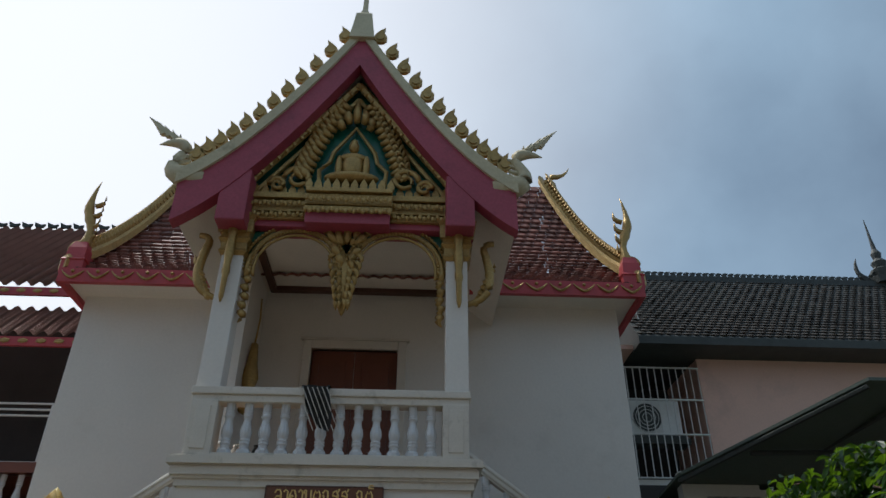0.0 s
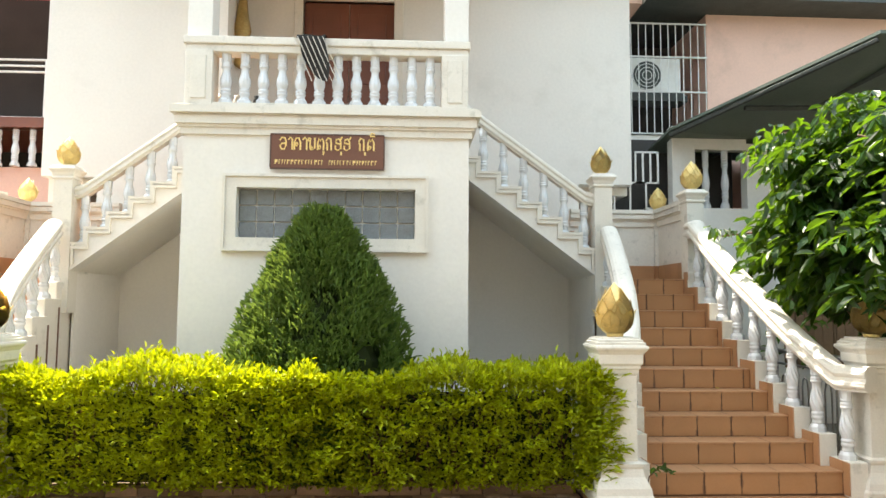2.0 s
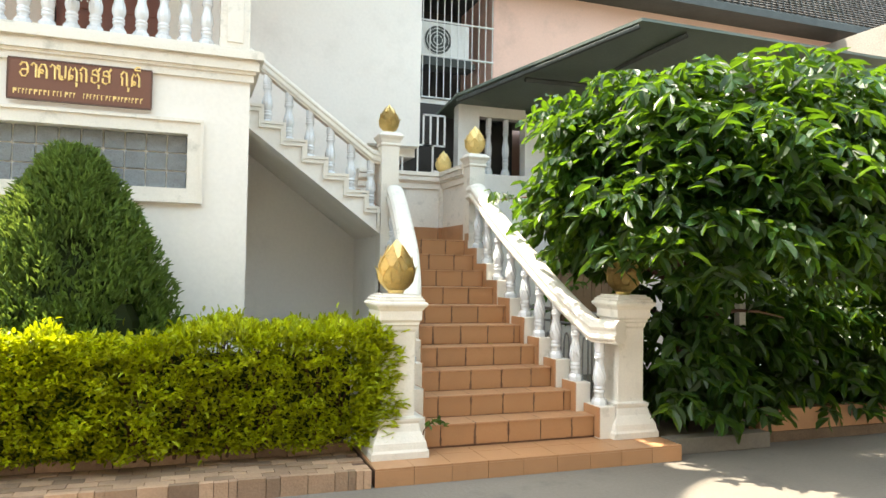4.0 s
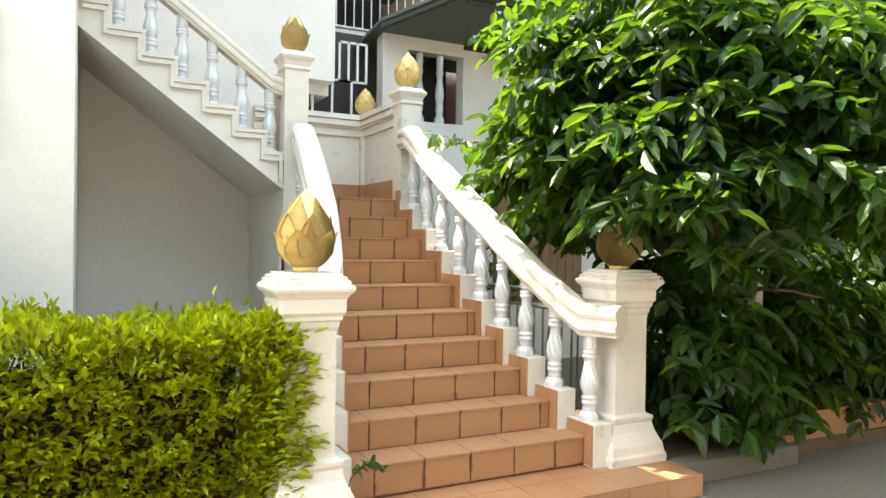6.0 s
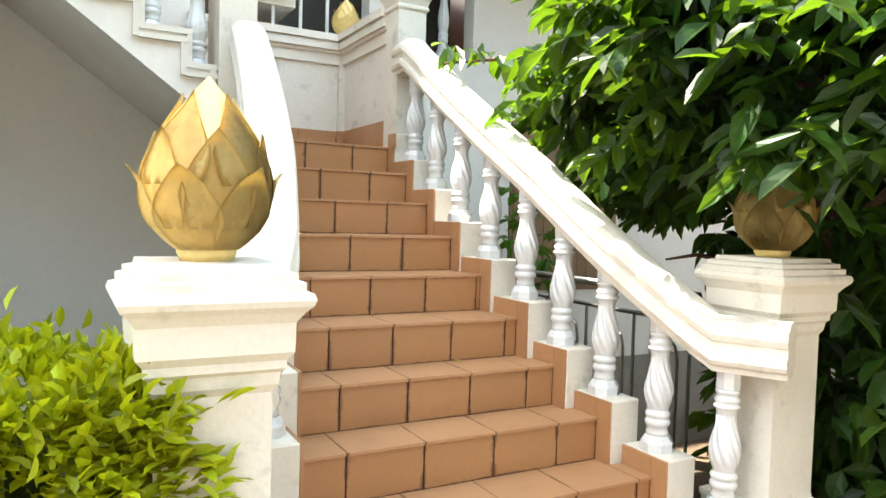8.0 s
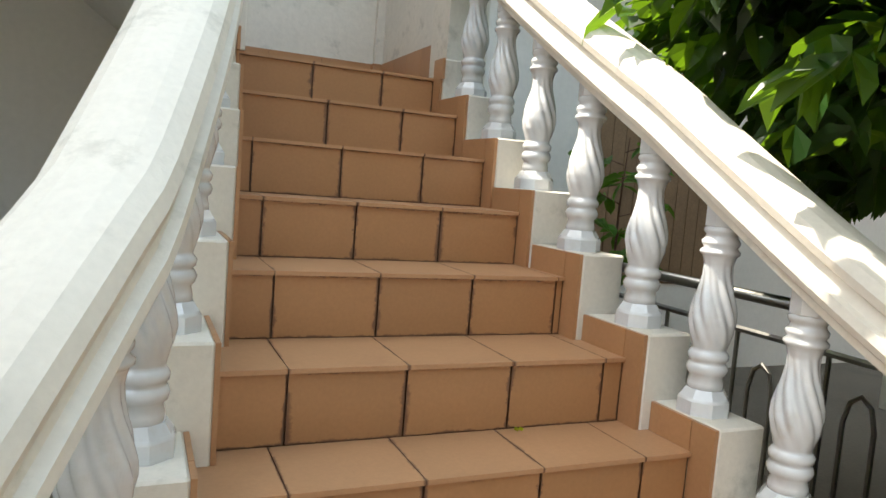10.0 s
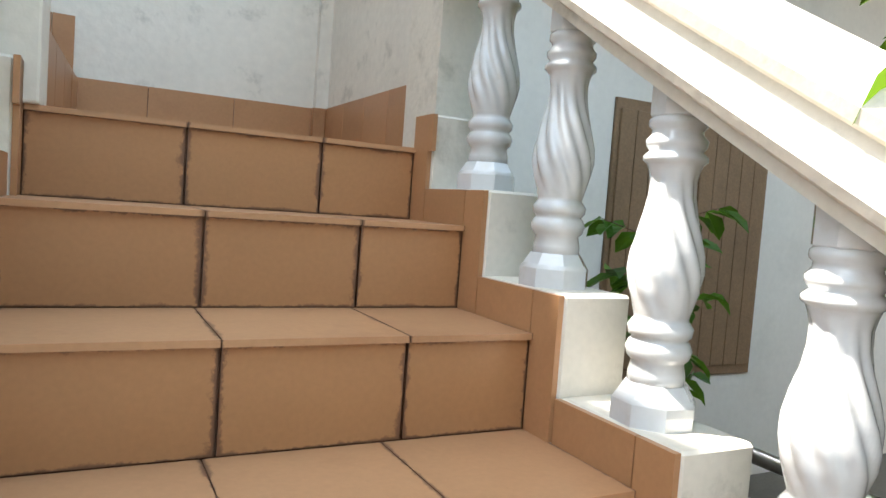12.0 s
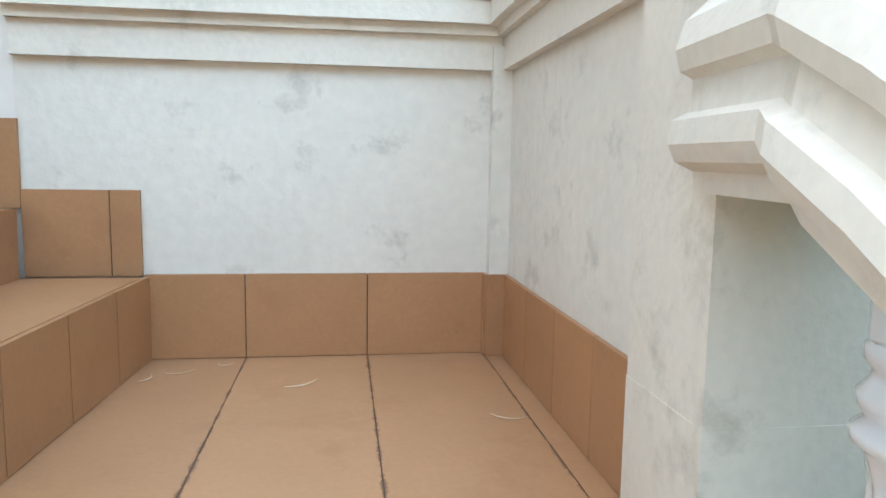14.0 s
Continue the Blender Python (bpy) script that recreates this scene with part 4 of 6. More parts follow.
ROWS_N = 26
for r in range(ROWS_N):
    u0, u1 = r / ROWS_N, (r + 1) / ROWS_N
    for face in range(4):
        def edge(u):
            z = hip(u)[1]
            xa, xb = rx0 + SHIFT * u, rx1 - SHIFT * u
            ya, yb = ry0 + (TOPY - ry0) * u, ry1 + (TOPY + 0.1 - ry1) * u
            return {0: ((xa, ya, z), (xb, ya, z)), 1: ((xb, ya, z), (xb, yb, z)), 2: ((xb, yb, z), (xa, yb, z)), 3: ((xa, yb, z), (xa, ya, z))}[face]
        (a0, b0), (a1, b1) = edge(u0), edge(u1)
        length = (Vector(b0) - Vector(a0)).length
        n = max(1, int(length / 0.17))
        nrm = ((0, -0.4, 0.9), (0.4, 0, 0.9), (0, 0.4, 0.9), (-0.4, 0, 0.9))[face]
        for i in range(n):
            f0 = (i + 0.5 * (r % 2)) / n
            f1 = min(1.0, f0 + 0.97 / n)
            L = lambda p, q, t: Vector(p).lerp(Vector(q), t)
            roof_tile(L(a0, b0, f0), L(a0, b0, f1), L(a1, b1, f1), L(a1, b1, f0), nrm)
tiles = new("roof_tiles", fast_mesh("roof_tiles", tv, tf, ROOFRED))
tiles.parent = roof
tagged(tiles, kind="stuff")
bm = bmesh.new()
for q in ((rx0, -1.62, ry0 - 0.03, ry0 + 0.05, -0.2, 0.03), (1.62, rx1, ry0 - 0.03, ry0 + 0.05, -0.2, 0.03), (rx1 - 0.08, rx1 + 0.0, ry0 + 0.05, ry1, -0.2, 0.03), (rx0, rx0 + 0.08, ry0 + 0.05, ry1, -0.2, 0.03)):
    box(bm, *q)
part("fascia", bm, PINKRED, roof, "red fascia board")
part("eave_soffit", boxes((rx0 + 0.02, -1.62, ry0 + 0.02, ry1, -0.12, -0.06), (1.62, rx1 - 0.02, ry0 + 0.02, ry1, -0.12, -0.06)), SOFFIT, roof)
for i in range(24):
    x = rx0 + 0.2 + i * (rx1 - rx0 - 0.4) / 23
    if abs(x) < 1.72:
        continue
    bm = bmesh.new()
    for s in (-1, 1):
        tube(bm, curve_pts((x, ry0 - 0.04, -0.14), (x + s * 0.08, ry0 - 0.05, -0.12), (x + s * 0.16, ry0 - 0.04, -0.02), 5), [0.02, 0.022, 0.018, 0.014, 0.006], 5)
    bmesh.ops.create_icosphere(bm, subdivisions=1, radius=0.028, matrix=Matrix.Translation((x, ry0 - 0.04, -0.03)))
    part("fascia_ornament", bm, GOLD, roof)
for s in (-1, 1):
    corner = Vector((rx1 if s > 0 else rx0, ry0, 0))
    path = []
    for i in range(17):
        u = i / 16
        p = corner.lerp(Vector((corner.x - s * SHIFT, TOPY, 0)), u)
        path.append((p.x, p.y, hip(u)[1] + 0.08))
    bm = bmesh.new()
    sweep(bm, path, [(-0.09, -0.05), (-0.09, 0.1), (-0.05, 0.17), (0.05, 0.17), (0.09, 0.1), (0.09, -0.05)])
    part("hip_ridge", bm, GOLD, roof, "gold hip ridge")
    for i in range(40):
        u = 0.06 + i * 0.023
        p = corner.lerp(Vector((corner.x - s * SHIFT, TOPY, 0)), u)
        z = hip(u)[1] + 0.22
        bm = bmesh.new()
        tube(bm, curve_pts((p.x, p.y, z), (p.x + s * 0.1, p.y - 0.07, z + 0.08), (p.x + s * 0.02, p.y - 0.01, z + 0.25), 5), [0.04, 0.055, 0.045, 0.025, 0.004], 5)
        part("ridge_flame", bm, GOLD, roof)
    bm = bmesh.new()
    square_turned(bm, [(0.16, -0.05), (0.16, 0.16), (0.18, 0.18), (0.14, 0.22), (0.13, 0.4), (0.09, 0.52)], corner.x - s * 0.14, corner.y + 0.14)
    part("corner_block", bm, PINKRED, roof)
    bm = bmesh.new()
    c = (corner.x - s * 0.14, corner.y + 0.14)
    tube(bm, curve_pts((c[0], c[1], 0.45), (c[0] - s * 0.1, c[1], 0.8), (c[0] + s * 0.06, c[1], 1.05), 7) + curve_pts((c[0] + s * 0.07, c[1], 1.12), (c[0] + s * 0.12, c[1], 1.35), (c[0] + s * 0.02, c[1], 1.7), 6), [0.11, 0.085, 0.065, 0.055, 0.065, 0.085, 0.06, 0.08, 0.07, 0.05, 0.034, 0.02, 0.004], 7)
    for j in range(4):
        zz = 0.62 + 0.2 * j
        tube(bm, curve_pts((c[0], c[1], zz), (c[0] - s * 0.16, c[1], zz + 0.02), (c[0] - s * 0.12, c[1], zz + 0.2), 5), [0.04, 0.045, 0.035, 0.02, 0.003], 5)
    part("corner_finial", bm, GOLD, roof, "tall curling corner finial", True)
    # horned upper finials at the hip's head
    bm = bmesh.new()
    hx, hz = corner.x - s * 1.05, TOPZ * 0.97
    tube(bm, curve_pts((hx - s * 0.2, TOPY, hz - 0.3), (hx + s * 0.35, TOPY, hz - 0.1), (hx + s * 0.1, TOPY, hz + 0.25), 7) + curve_pts((hx + s * 0.14, TOPY, hz + 0.32), (hx + s * 0.4, TOPY, hz + 0.3), (hx + s * 0.5, TOPY, hz + 0.55), 5), [0.1, 0.1, 0.09, 0.08, 0.07, 0.06, 0.05, 0.06, 0.05, 0.035, 0.02, 0.004], 7)
    part("upper_finial", bm, GOLD, roof, smooth=True)

# ---------------------------------------------------------------- porch gable
GY = 7.3
gable = thing("porch_gable", "steep porch gable with maroon bargeboards, gold pediment and flame finials", "gable", at=(CX, GY, 6.4))


def rake(t, drop=0.0):
    """The gable's sloping edge, from the peak to the upturned end."""
    a, b, c = (0.0, 3.13), (1.22, 1.02), (2.02, 0.56)
    x = 2 * t * (1 - t) * b[0] + t * t * c[0]
    z = (1 - t) ** 2 * a[1] + 2 * t * (1 - t) * b[1] + t * t * c[1]
    return x, z - drop


def band(d0, d1, y0, y1, t1=1.0, n=24):
    bm = bmesh.new()
    for s in (-1, 1):
        rows = []
        for i in range(n + 1):
            t = t1 * i / n
            (xa, za), (xb, zb) = rake(t, d0), rake(t, d1)
            rows.append([(s * xa, y0, za), (s * xa, y1, za), (s * xb, y1, zb), (s * xb, y0, zb)])
        rings(bm, rows)
    bmesh.ops.recalc_face_normals(bm, faces=bm.faces[:])
    return bm


part("coping", band(0.0, 0.2, -0.06, 0.22), BARGE, gable, "pale yellow coping along the gable")
part("bargeboard", band(0.2, 0.72, -0.02, 0.16, 0.985), RED, gable, "maroon bargeboard")
part("roof_slope", band(0.06, 0.16, 0.22, 5.0), ROOFRED, gable, "red-brown tiled porch roof")
part("roof_soffit", band(0.5, 0.56, 0.16, 3.0, 0.99), SOFFIT, gable, "grey curved soffit")
for s in (-1, 1):
    part("gable_post", bevelled((s * 1.33 - 0.17, s * 1.33 + 0.17, -0.01, 0.4, -0.1, 0.62), 0.02), RED, gable)
    for i in range(12):
        t = 0.055 + i * 0.074
        (x, z), (xn, zn) = rake(t), rake(t + 0.01)
        d = Vector((xn - x, zn - z)).normalized()
        n2 = Vector((-d.y, d.x))
        cx_, cz_ = x + n2.x * 0.13, z + n2.y * 0.13
        bm = bmesh.new()
        out = [(0.0, -0.05), (0.05, -0.035), (0.085, 0.01), (0.088, 0.06), (0.06, 0.11), (0.042, 0.14), (0.05, 0.18), (0.06, 0.235), (0.02, 0.2), (-0.03, 0.16), (-0.075, 0.1), (-0.095, 0.045), (-0.08, -0.01), (-0.045, -0.04)]
        extrude_poly(bm, [(s * (cx_ + px), cz_ + pz) for px, pz in out], "y", 0.04, 0.10)
        extrude_poly(bm, [(s * (cx_ + px * 0.55), cz_ + 0.012 + pz * 0.55) for px, pz in out], "y", 0.022, 0.118)
        tube(bm, [(s * (x - n2.x * 0.04), 0.07, z - n2.y * 0.04), (s * (x + n2.x * 0.1), 0.07, z + n2.y * 0.1)], 0.028, 6)
        part("flame_finial", bm, GOLD, gable, "leaf-shaped flame finial on a short stem")
    # curling serpent end
    ex, ez = rake(1.0)
    bm = bmesh.new()
    p = curve_pts((s * (ex - 0.3), 0.06, ez - 0.06), (s * (ex + 0.3), 0.06, ez - 0.06), (s * (ex + 0.02), 0.06, ez + 0.3), 9) + curve_pts((s * (ex - 0.01), 0.06, ez + 0.36), (s * (ex + 0.03), 0.06, ez + 0.54), (s * (ex + 0.34), 0.06, ez + 0.44), 7)
    tube(bm, p, [0.1, 0.125, 0.135, 0.13, 0.115, 0.1, 0.085, 0.075, 0.07, 0.068, 0.07, 0.074, 0.07, 0.055, 0.035, 0.006], 8)
    part("serpent_end", bm, BARGE, gable, "curling serpent neck and head", True)
    for j in range(5):
        bm = bmesh.new()
        bx, bz = s * (ex + 0.02 + 0.075 * j), ez + 0.46 + 0.035 * j
        tube(bm, curve_pts((bx, 0.06, bz), (bx + s * 0.1, 0.06, bz + 0.05 + 0.03 * j), (bx + s * (0.1 + 0.035 * j), 0.06, bz + 0.16 + 0.03 * j), 5), [0.04, 0.04, 0.03, 0.018, 0.003], 5)
        part("serpent_crest", bm, BARGE, gable)
    for j in range(4):
        bm = bmesh.new()
        bx, bz = s * (ex + 0.11 - 0.03 * j), ez + 0.08 + 0.09 * j
        tube(bm, curve_pts((bx, 0.06, bz), (bx - s * 0.18, 0.06, bz), (bx - s * 0.2, 0.06, bz + 0.12), 5), [0.03, 0.035, 0.025, 0.015, 0.003], 5)
        part("neck_scale", bm, BARGE, gable)
bm = bmesh.new()
square_turned(bm, [(0.17, 2.85), (0.13, 3.2), (0.11, 3.38), (0.06, 3.45), (0.035, 3.55), (0.03, 4.0), (0.012, 4.3)], 0, 0.06)
part("apex_finial", bm, BARGE, gable, "tall pale apex finial")

ped = thing("pediment", "carved gold and green pediment with seated figure in a niche", "pediment", at=(CX, 7.55, 6.4))
bm = bmesh.new()
extrude_poly(bm, [(-1.5, 0.45), (1.5, 0.45), (0, 2.5)], "y", 0.1, 0.25)
part("backing", bm, GREEN, ped, "dark green pediment panel")
part("red_beam", bevelled((-1.25, 1.25, 0.02, 0.3, 0.0, 0.12), 0.01), RED, ped)
for k, (za, zb, g, m) in enumerate(((0.08, 0.16, 0.03, GOLD), (0.2, 0.36, 0.01, GOLD), (0.38, 0.46, 0.04, GOLD))):
    for s in (-1, 1):
        part("base_band", bevelled((min(s * 0.5, s * 1.2), max(s * 0.5, s * 1.2), -g, 0.2, za, zb), 0.01), m, ped)
part("centre_block", bevelled((-0.5, 0.5, -0.12, 0.2, -0.02, 0.13), 0.01), RED, ped)
for za, zb, g in ((0.13, 0.21, 0.14), (0.24, 0.4, 0.12), (0.41, 0.47, 0.16)):
    part("centre_band", bevelled((-0.52, 0.52, -g, 0.2, za, zb), 0.012), GOLD, ped)
bm = bmesh.new()
for i in range(46):
    x = -1.17 + i * 2.34 / 45
    y = -0.17 if abs(x) < 0.5 else -0.05
    for z in (0.12, 0.28):
        bmesh.ops.create_icosphere(bm, subdivisions=1, radius=0.03, matrix=Matrix.Translation((x, y, z + 0.02 * (i % 2))) @ Matrix.Diagonal((1, 0.7, 1.3, 1)))
tagged(part("carved_band", bm, GOLD, ped), kind="stuff")
for i in range(22):
    x = -1.15 + i * 2.3 / 21
    z0 = 0.46 if abs(x) > 0.5 else 0.47
    bm = bmesh.new()
    y = -0.14 if abs(x) < 0.5 else 0.0
    extrude_poly(bm, [(x - 0.04, z0), (x + 0.04, z0), (x + 0.045, z0 + 0.06), (x, z0 + 0.15), (x - 0.045, z0 + 0.06)], "y", y, y + 0.05)
    part("lotus_leaf", bm, GOLD, ped)
for s in (-1, 1):
    for nm, d, w, y in (("inner_frame", 0.0, 0.035, 0.04), ("outer_frame", 0.17, 0.05, -0.04)):
        bm = bmesh.new()
        tube(bm, [(s * (1.16 + d * 0.8) * (1 - t), y, 0.5 + (1.56 + d * 1.1) * t) for t in [i / 12 for i in range(13)]], w, 6)
        part(nm, bm, GOLD, ped)
    for i in range(16):
        t = i / 15
        x, z = s * (1.24 * (1 - t)), 0.5 + 1.66 * t
        bm = bmesh.new()
        tube(bm, curve_pts((x, -0.05, z), (x + s * 0.05, -0.08, z + 0.02), (x + s * 0.02, -0.06, z + 0.1), 4), [0.03, 0.04, 0.03, 0.006], 5)
        part("rake_leaf", bm, GOLD, ped)
    # flame scrolls climbing beside the niche
    for i in range(13):
        t = i / 12
        x, z = s * (0.5 - 0.42 * t ** 1.3), 0.72 + 1.15 * t
        ln = 0.24 * (1 - 0.4 * t)
        for q in range(2):
            bm = bmesh.new()
            tube(bm, curve_pts((x + s * 0.07 * q, 0.02, z), (x + s * (0.17 + 0.08 * q), -0.06, z), (x + s * (0.1 + 0.09 * q), -0.01, z + ln), 6), [0.03, 0.045, 0.05, 0.04, 0.025, 0.004], 6)
            part("flame_scroll", bm, GOLD, ped, smooth=True)
    for cx, cz, r in ((0.66, 0.68, 0.17), (0.9, 0.58, 0.1)):
        bm = bmesh.new()
        tube(bm, [(s * (cx + r * (1 - i / 30) * math.cos(i * 0.42)), -0.03, cz + r * (1 - i / 30) * math.sin(i * 0.42)) for i in range(24)], [0.04 - 0.001 * i for i in range(24)], 6)
        part("scroll", bm, GOLD, ped, smooth=True)
bm = bmesh.new()
tube(bm, [(-0.4, 0.03, 0.62), (-0.42, 0.03, 0.85), (-0.3, 0.03, 0.98), (-0.26, 0.03, 1.15), (0, 0.03, 1.55), (0.26, 0.03, 1.15), (0.3, 0.03, 0.98), (0.42, 0.03, 0.85), (0.4, 0.03, 0.62)], 0.03, 6)
part("niche_frame", bm, GOLD, ped)
for j, (dx, z, ln) in enumerate(((0, 1.62, 0.4), (-0.09, 1.6, 0.25), (0.09, 1.6, 0.25), (-0.16, 1.5, 0.2), (0.16, 1.5, 0.2))):
    bm = bmesh.new()
    tube(bm, curve_pts((dx, 0, z), (dx * 1.7, -0.08, z + ln * 0.5), (dx * 0.8, -0.02, z + ln), 6), [0.04, 0.06, 0.06, 0.045, 0.025, 0.004], 6)
    part("niche_crest", bm, GOLD, ped, smooth=True)
fig = bmesh.new()
E4 = lambda x, y, z, a, b, c: bmesh.ops.create_icosphere(fig, subdivisions=3, radius=1, matrix=Matrix.Translation((x, y, z)) @ Matrix.Diagonal((a, b, c, 1)))
E4(0, 0, 0.07, 0.34, 0.13, 0.075)
E4(0, 0.02, 0.27, 0.135, 0.09, 0.2)
E4(0, 0.02, 0.40, 0.17, 0.08, 0.07)
E4(-0.17, 0, 0.24, 0.045, 0.06, 0.19)
E4(0.17, 0, 0.24, 0.045, 0.06, 0.19)
E4(0, 0.0, 0.56, 0.065, 0.07, 0.09)
E4(0, 0.02, 0.65, 0.045, 0.045, 0.05)
fg = part("seated_statue", fig, GOLD, None, smooth=True)
fg.location = (CX, 7.49, 7.0)
tagged(fg, "plain gold seated statue in the pediment niche", "statue")

# ---------------------------------------------------------------- balcony clutter
bm = bmesh.new()
grid = []
for i in range(11):
    v = i / 10
    row = []
    for j in range(9):
        u = j / 8
        if v < 0.2:
            y, z = 7.72 - 0.26 * (v / 0.2), 4.405
        else:
            y, z = 7.475 - 0.01 * math.sin(u * 9), 4.405 - (v - 0.2) * (0.5 + 0.12 * u)
        x = -1.42 + 0.36 * u * (1 - 0.55 * v) + 0.22 * v + 0.02 * math.sin(7 * v + 9 * u)
        row.append((x, y + 0.02 * math.sin(11 * u), z))
    grid.append(row)
rings(bm, grid, close=False)
bmesh.ops.solidify(bm, geom=bm.faces[:], thickness=0.008)
cloth = part("hanging_cloth", bm, CLOTH, None, smooth=True)
tagged(cloth, "dark striped cloth hung over the balcony rail", "cloth")
for i in range(7):
    bm = bmesh.new()
    x = -1.40 + i * 0.05
    tube(bm, [(x + 0.2 * v, 7.462 - 0.002 * i - 0.012 * math.sin(6 * v), 4.38 - 0.45 * v) for v in [k / 8 for k in range(9)]], 0.004, 5)
    part("stripe", bm, TRIM, cloth, "pale woven stripe")
for x, r, m, lab in ((-2.0, 0.07, TRIM, "small cream clay pot on the balcony"), (-1.8, 0.06, DARKGREY, "small dark clay pot on the balcony")):
    bm = bmesh.new()
    lathe(bm, [(r * 0.6, 0), (r, 0.05), (r * 1.05, 0.1), (r * 0.7, 0.15), (r * 0.8, 0.17), (r * 0.6, 0.16)], 16)
    pot = part("clay_pot", bm, m, None, smooth=True)
    pot.location = (x, 7.85, 3.70)
    tagged(pot, lab, "pot")
bm = bmesh.new()
lathe(bm, [(0.02, 0), (0.1, 0.05), (0.07, 0.3), (0.12, 0.5), (0.08, 0.7), (0.06, 0.9), (0.05, 1.0)], 10)
tube(bm, [(0, 0, 1.0), (0.02, 0, 1.4), (0.0, 0, 1.7)], 0.015, 6)
lamp = part("gold_bracket_ornament", bm, GOLD, None, smooth=True)
lamp.location = (-2.42, 9.6, 4.75)
tagged(lamp, "gold carved bracket ornament on the porch side", "ornament")
structure("porch_side_wall", boxes((-2.62, -2.5, 9.2, 10.2, 3.7, 6.9)), WALL, "short white wall beside the porch", "wall")

# ---------------------------------------------------------------- building on the east
PY = 12.0
structure("wall_pink", boxes((4.8, 16, PY, PY + 0.25, 0, 7.0)), PINK, "salmon pink plastered wall", "wall")
structure("wall_pink_side", boxes((4.8, 5.05, PY + 0.25, 17, 0, 7.0)), PINK, "salmon pink side wall", "wall")
# the recess's shade is painted into this wall's colour
structure("wall_recess", boxes((2.9, 4.8, 13.6, 13.8, 0, 7.0)), RECESS_SHADE, "recess back wall, its shade painted near black", "wall")
structure("recess_soffit", boxes((2.92, 4.8, 11.7, 13.6, 6.72, 6.8)), PINK, "pink soffit over the caged recess", "soffit")
structure("recess_floor", boxes((2.92, 4.8, PY, 13.6, 4.45, 4.58)), SOFFIT, "concrete ledge under the cage", "ledge")
roof2 = thing("old_tile_roof", "dark mossy tiled roof with a crested ridge and spire", "roof", at=(9, 13.5, 6.85))
tv, tf = [], []
N2 = 24
for r in range(N2):
    for i in range(74):
        xa = -5.4 + i * 0.16 + (0.08 if r % 2 else 0)
        y0_, y1_ = -2.1 + 2.1 * r / N2, -2.1 + 2.1 * (r + 1) / N2
        z0_, z1_ = 0.02 + 2.25 * r / N2, 0.02 + 2.25 * (r + 1) / N2
        roof_tile((xa, y0_, z0_), (xa + 0.155, y0_, z0_), (xa + 0.155, y1_, z1_), (xa, y1_, z1_), (0, -0.6 * (0.8 + 0.4 * rnd.random()), 0.6))
t2 = new("roof_tiles", fast_mesh("dark_roof_tiles", tv, tf, ROOFDARK))
t2.parent = roof2
tagged(t2, kind="stuff")
bm = bmesh.new()
extrude_poly(bm, [(-2.15, -0.02), (-2.15, -0.16), (2.2, -0.16), (0, 2.3)], "x", -5.4, 6.4)
part("roof_body", bm, DARKGREY, roof2)
part("ridge_beam", bevelled((-5.2, 6.3, -0.08, 0.08, 2.2, 2.36), 0.02), DARKGREY, roof2)
for i in range(52):
    x = -5.1 + i * 0.14
    bm = bmesh.new()
    extrude_poly(bm, [(x, 2.35), (x + 0.05, 2.35), (x + 0.06, 2.42), (x + 0.1, 2.46), (x + 0.02, 2.47), (x - 0.05, 2.44)], "y", -0.02, 0.02)
    part("ridge_crest", bm, DARKGREY, roof2)
bm = bmesh.new()
lathe(bm, [(0.3, 2.3), (0.32, 2.45), (0.2, 2.5), (0.24, 2.65), (0.12, 2.72), (0.17, 2.85), (0.08, 2.95), (0.11, 3.08), (0.05, 3.2), (0.03, 3.5), (0.008, 4.0)], 10, (1.0, 0, 0))
part("spire", bm, DARKGREY, roof2, "tiered spire ornament")
for s in (-1, 1):
    bm = bmesh.new()
    tube(bm, curve_pts((1 + s * 0.3, 0, 2.35), (1 + s * 0.7, 0, 2.5), (1 + s * 0.5, 0, 2.95), 7), [0.08, 0.09, 0.07, 0.05, 0.045, 0.03, 0.005], 6)
    part("ridge_serpent", bm, DARKGREY, roof2)
    bm = bmesh.new()
    tube(bm, [(1, 0, 2.4), (1 + s * 0.15, 0, 2.7), (1 + s * 0.3, 0, 2.5)], 0.05, 6)
    part("spire_scroll", bm, DARKGREY, roof2)
for i in range(9):
    bm = bmesh.new()
    tube(bm, [(-5.35 + 0.05 * i, -2.0 + 0.1 * i, 0.75 - 0.085 * i), (-5.42 + 0.05 * i, -2.03 + 0.1 * i, 0.95 - 0.085 * i)], 0.02, 5)
    part("verge_spike", bm, WHITEMETAL, roof2)

cage = thing("window_cage", "white steel bar cage across the upper recess", "window grille", at=(4.13, 11.98, 4.6))
for i in range(11):
    x = -0.64 + i * 0.128
    bm = bmesh.new()
    tube(bm, [(x, 0, 0), (x, 0, 1.9)], 0.009, 6)
    part("bar", bm, WHITEMETAL, cage)
for z in (0.0, 0.72, 1.32, 1.9):
    bm = bmesh.new()
    tube(bm, [(-0.66, -0.005, z), (0.66, -0.005, z)], 0.016, 6)
    part("cross_bar", bm, WHITEMETAL, cage)
ac = thing("air_conditioner", "off-white outdoor air conditioner unit with round fan grille", "air conditioner", at=(3.95, 12.3, 5.3))
part("casing", bevelled((-0.45, 0.45, -0.16, 0.16, 0.05, 0.66), 0.02), WHITEPLASTIC, ac)
bm = bmesh.new()
bmesh.ops.create_cone(bm, cap_ends=True, segments=32, radius1=0.25, radius2=0.25, depth=0.02, matrix=Matrix.Translation((-0.14, -0.165, 0.35)) @ Matrix.Rotation(radians(90), 4, "X"))
part("fan_opening", bm, DARKGREY, ac)
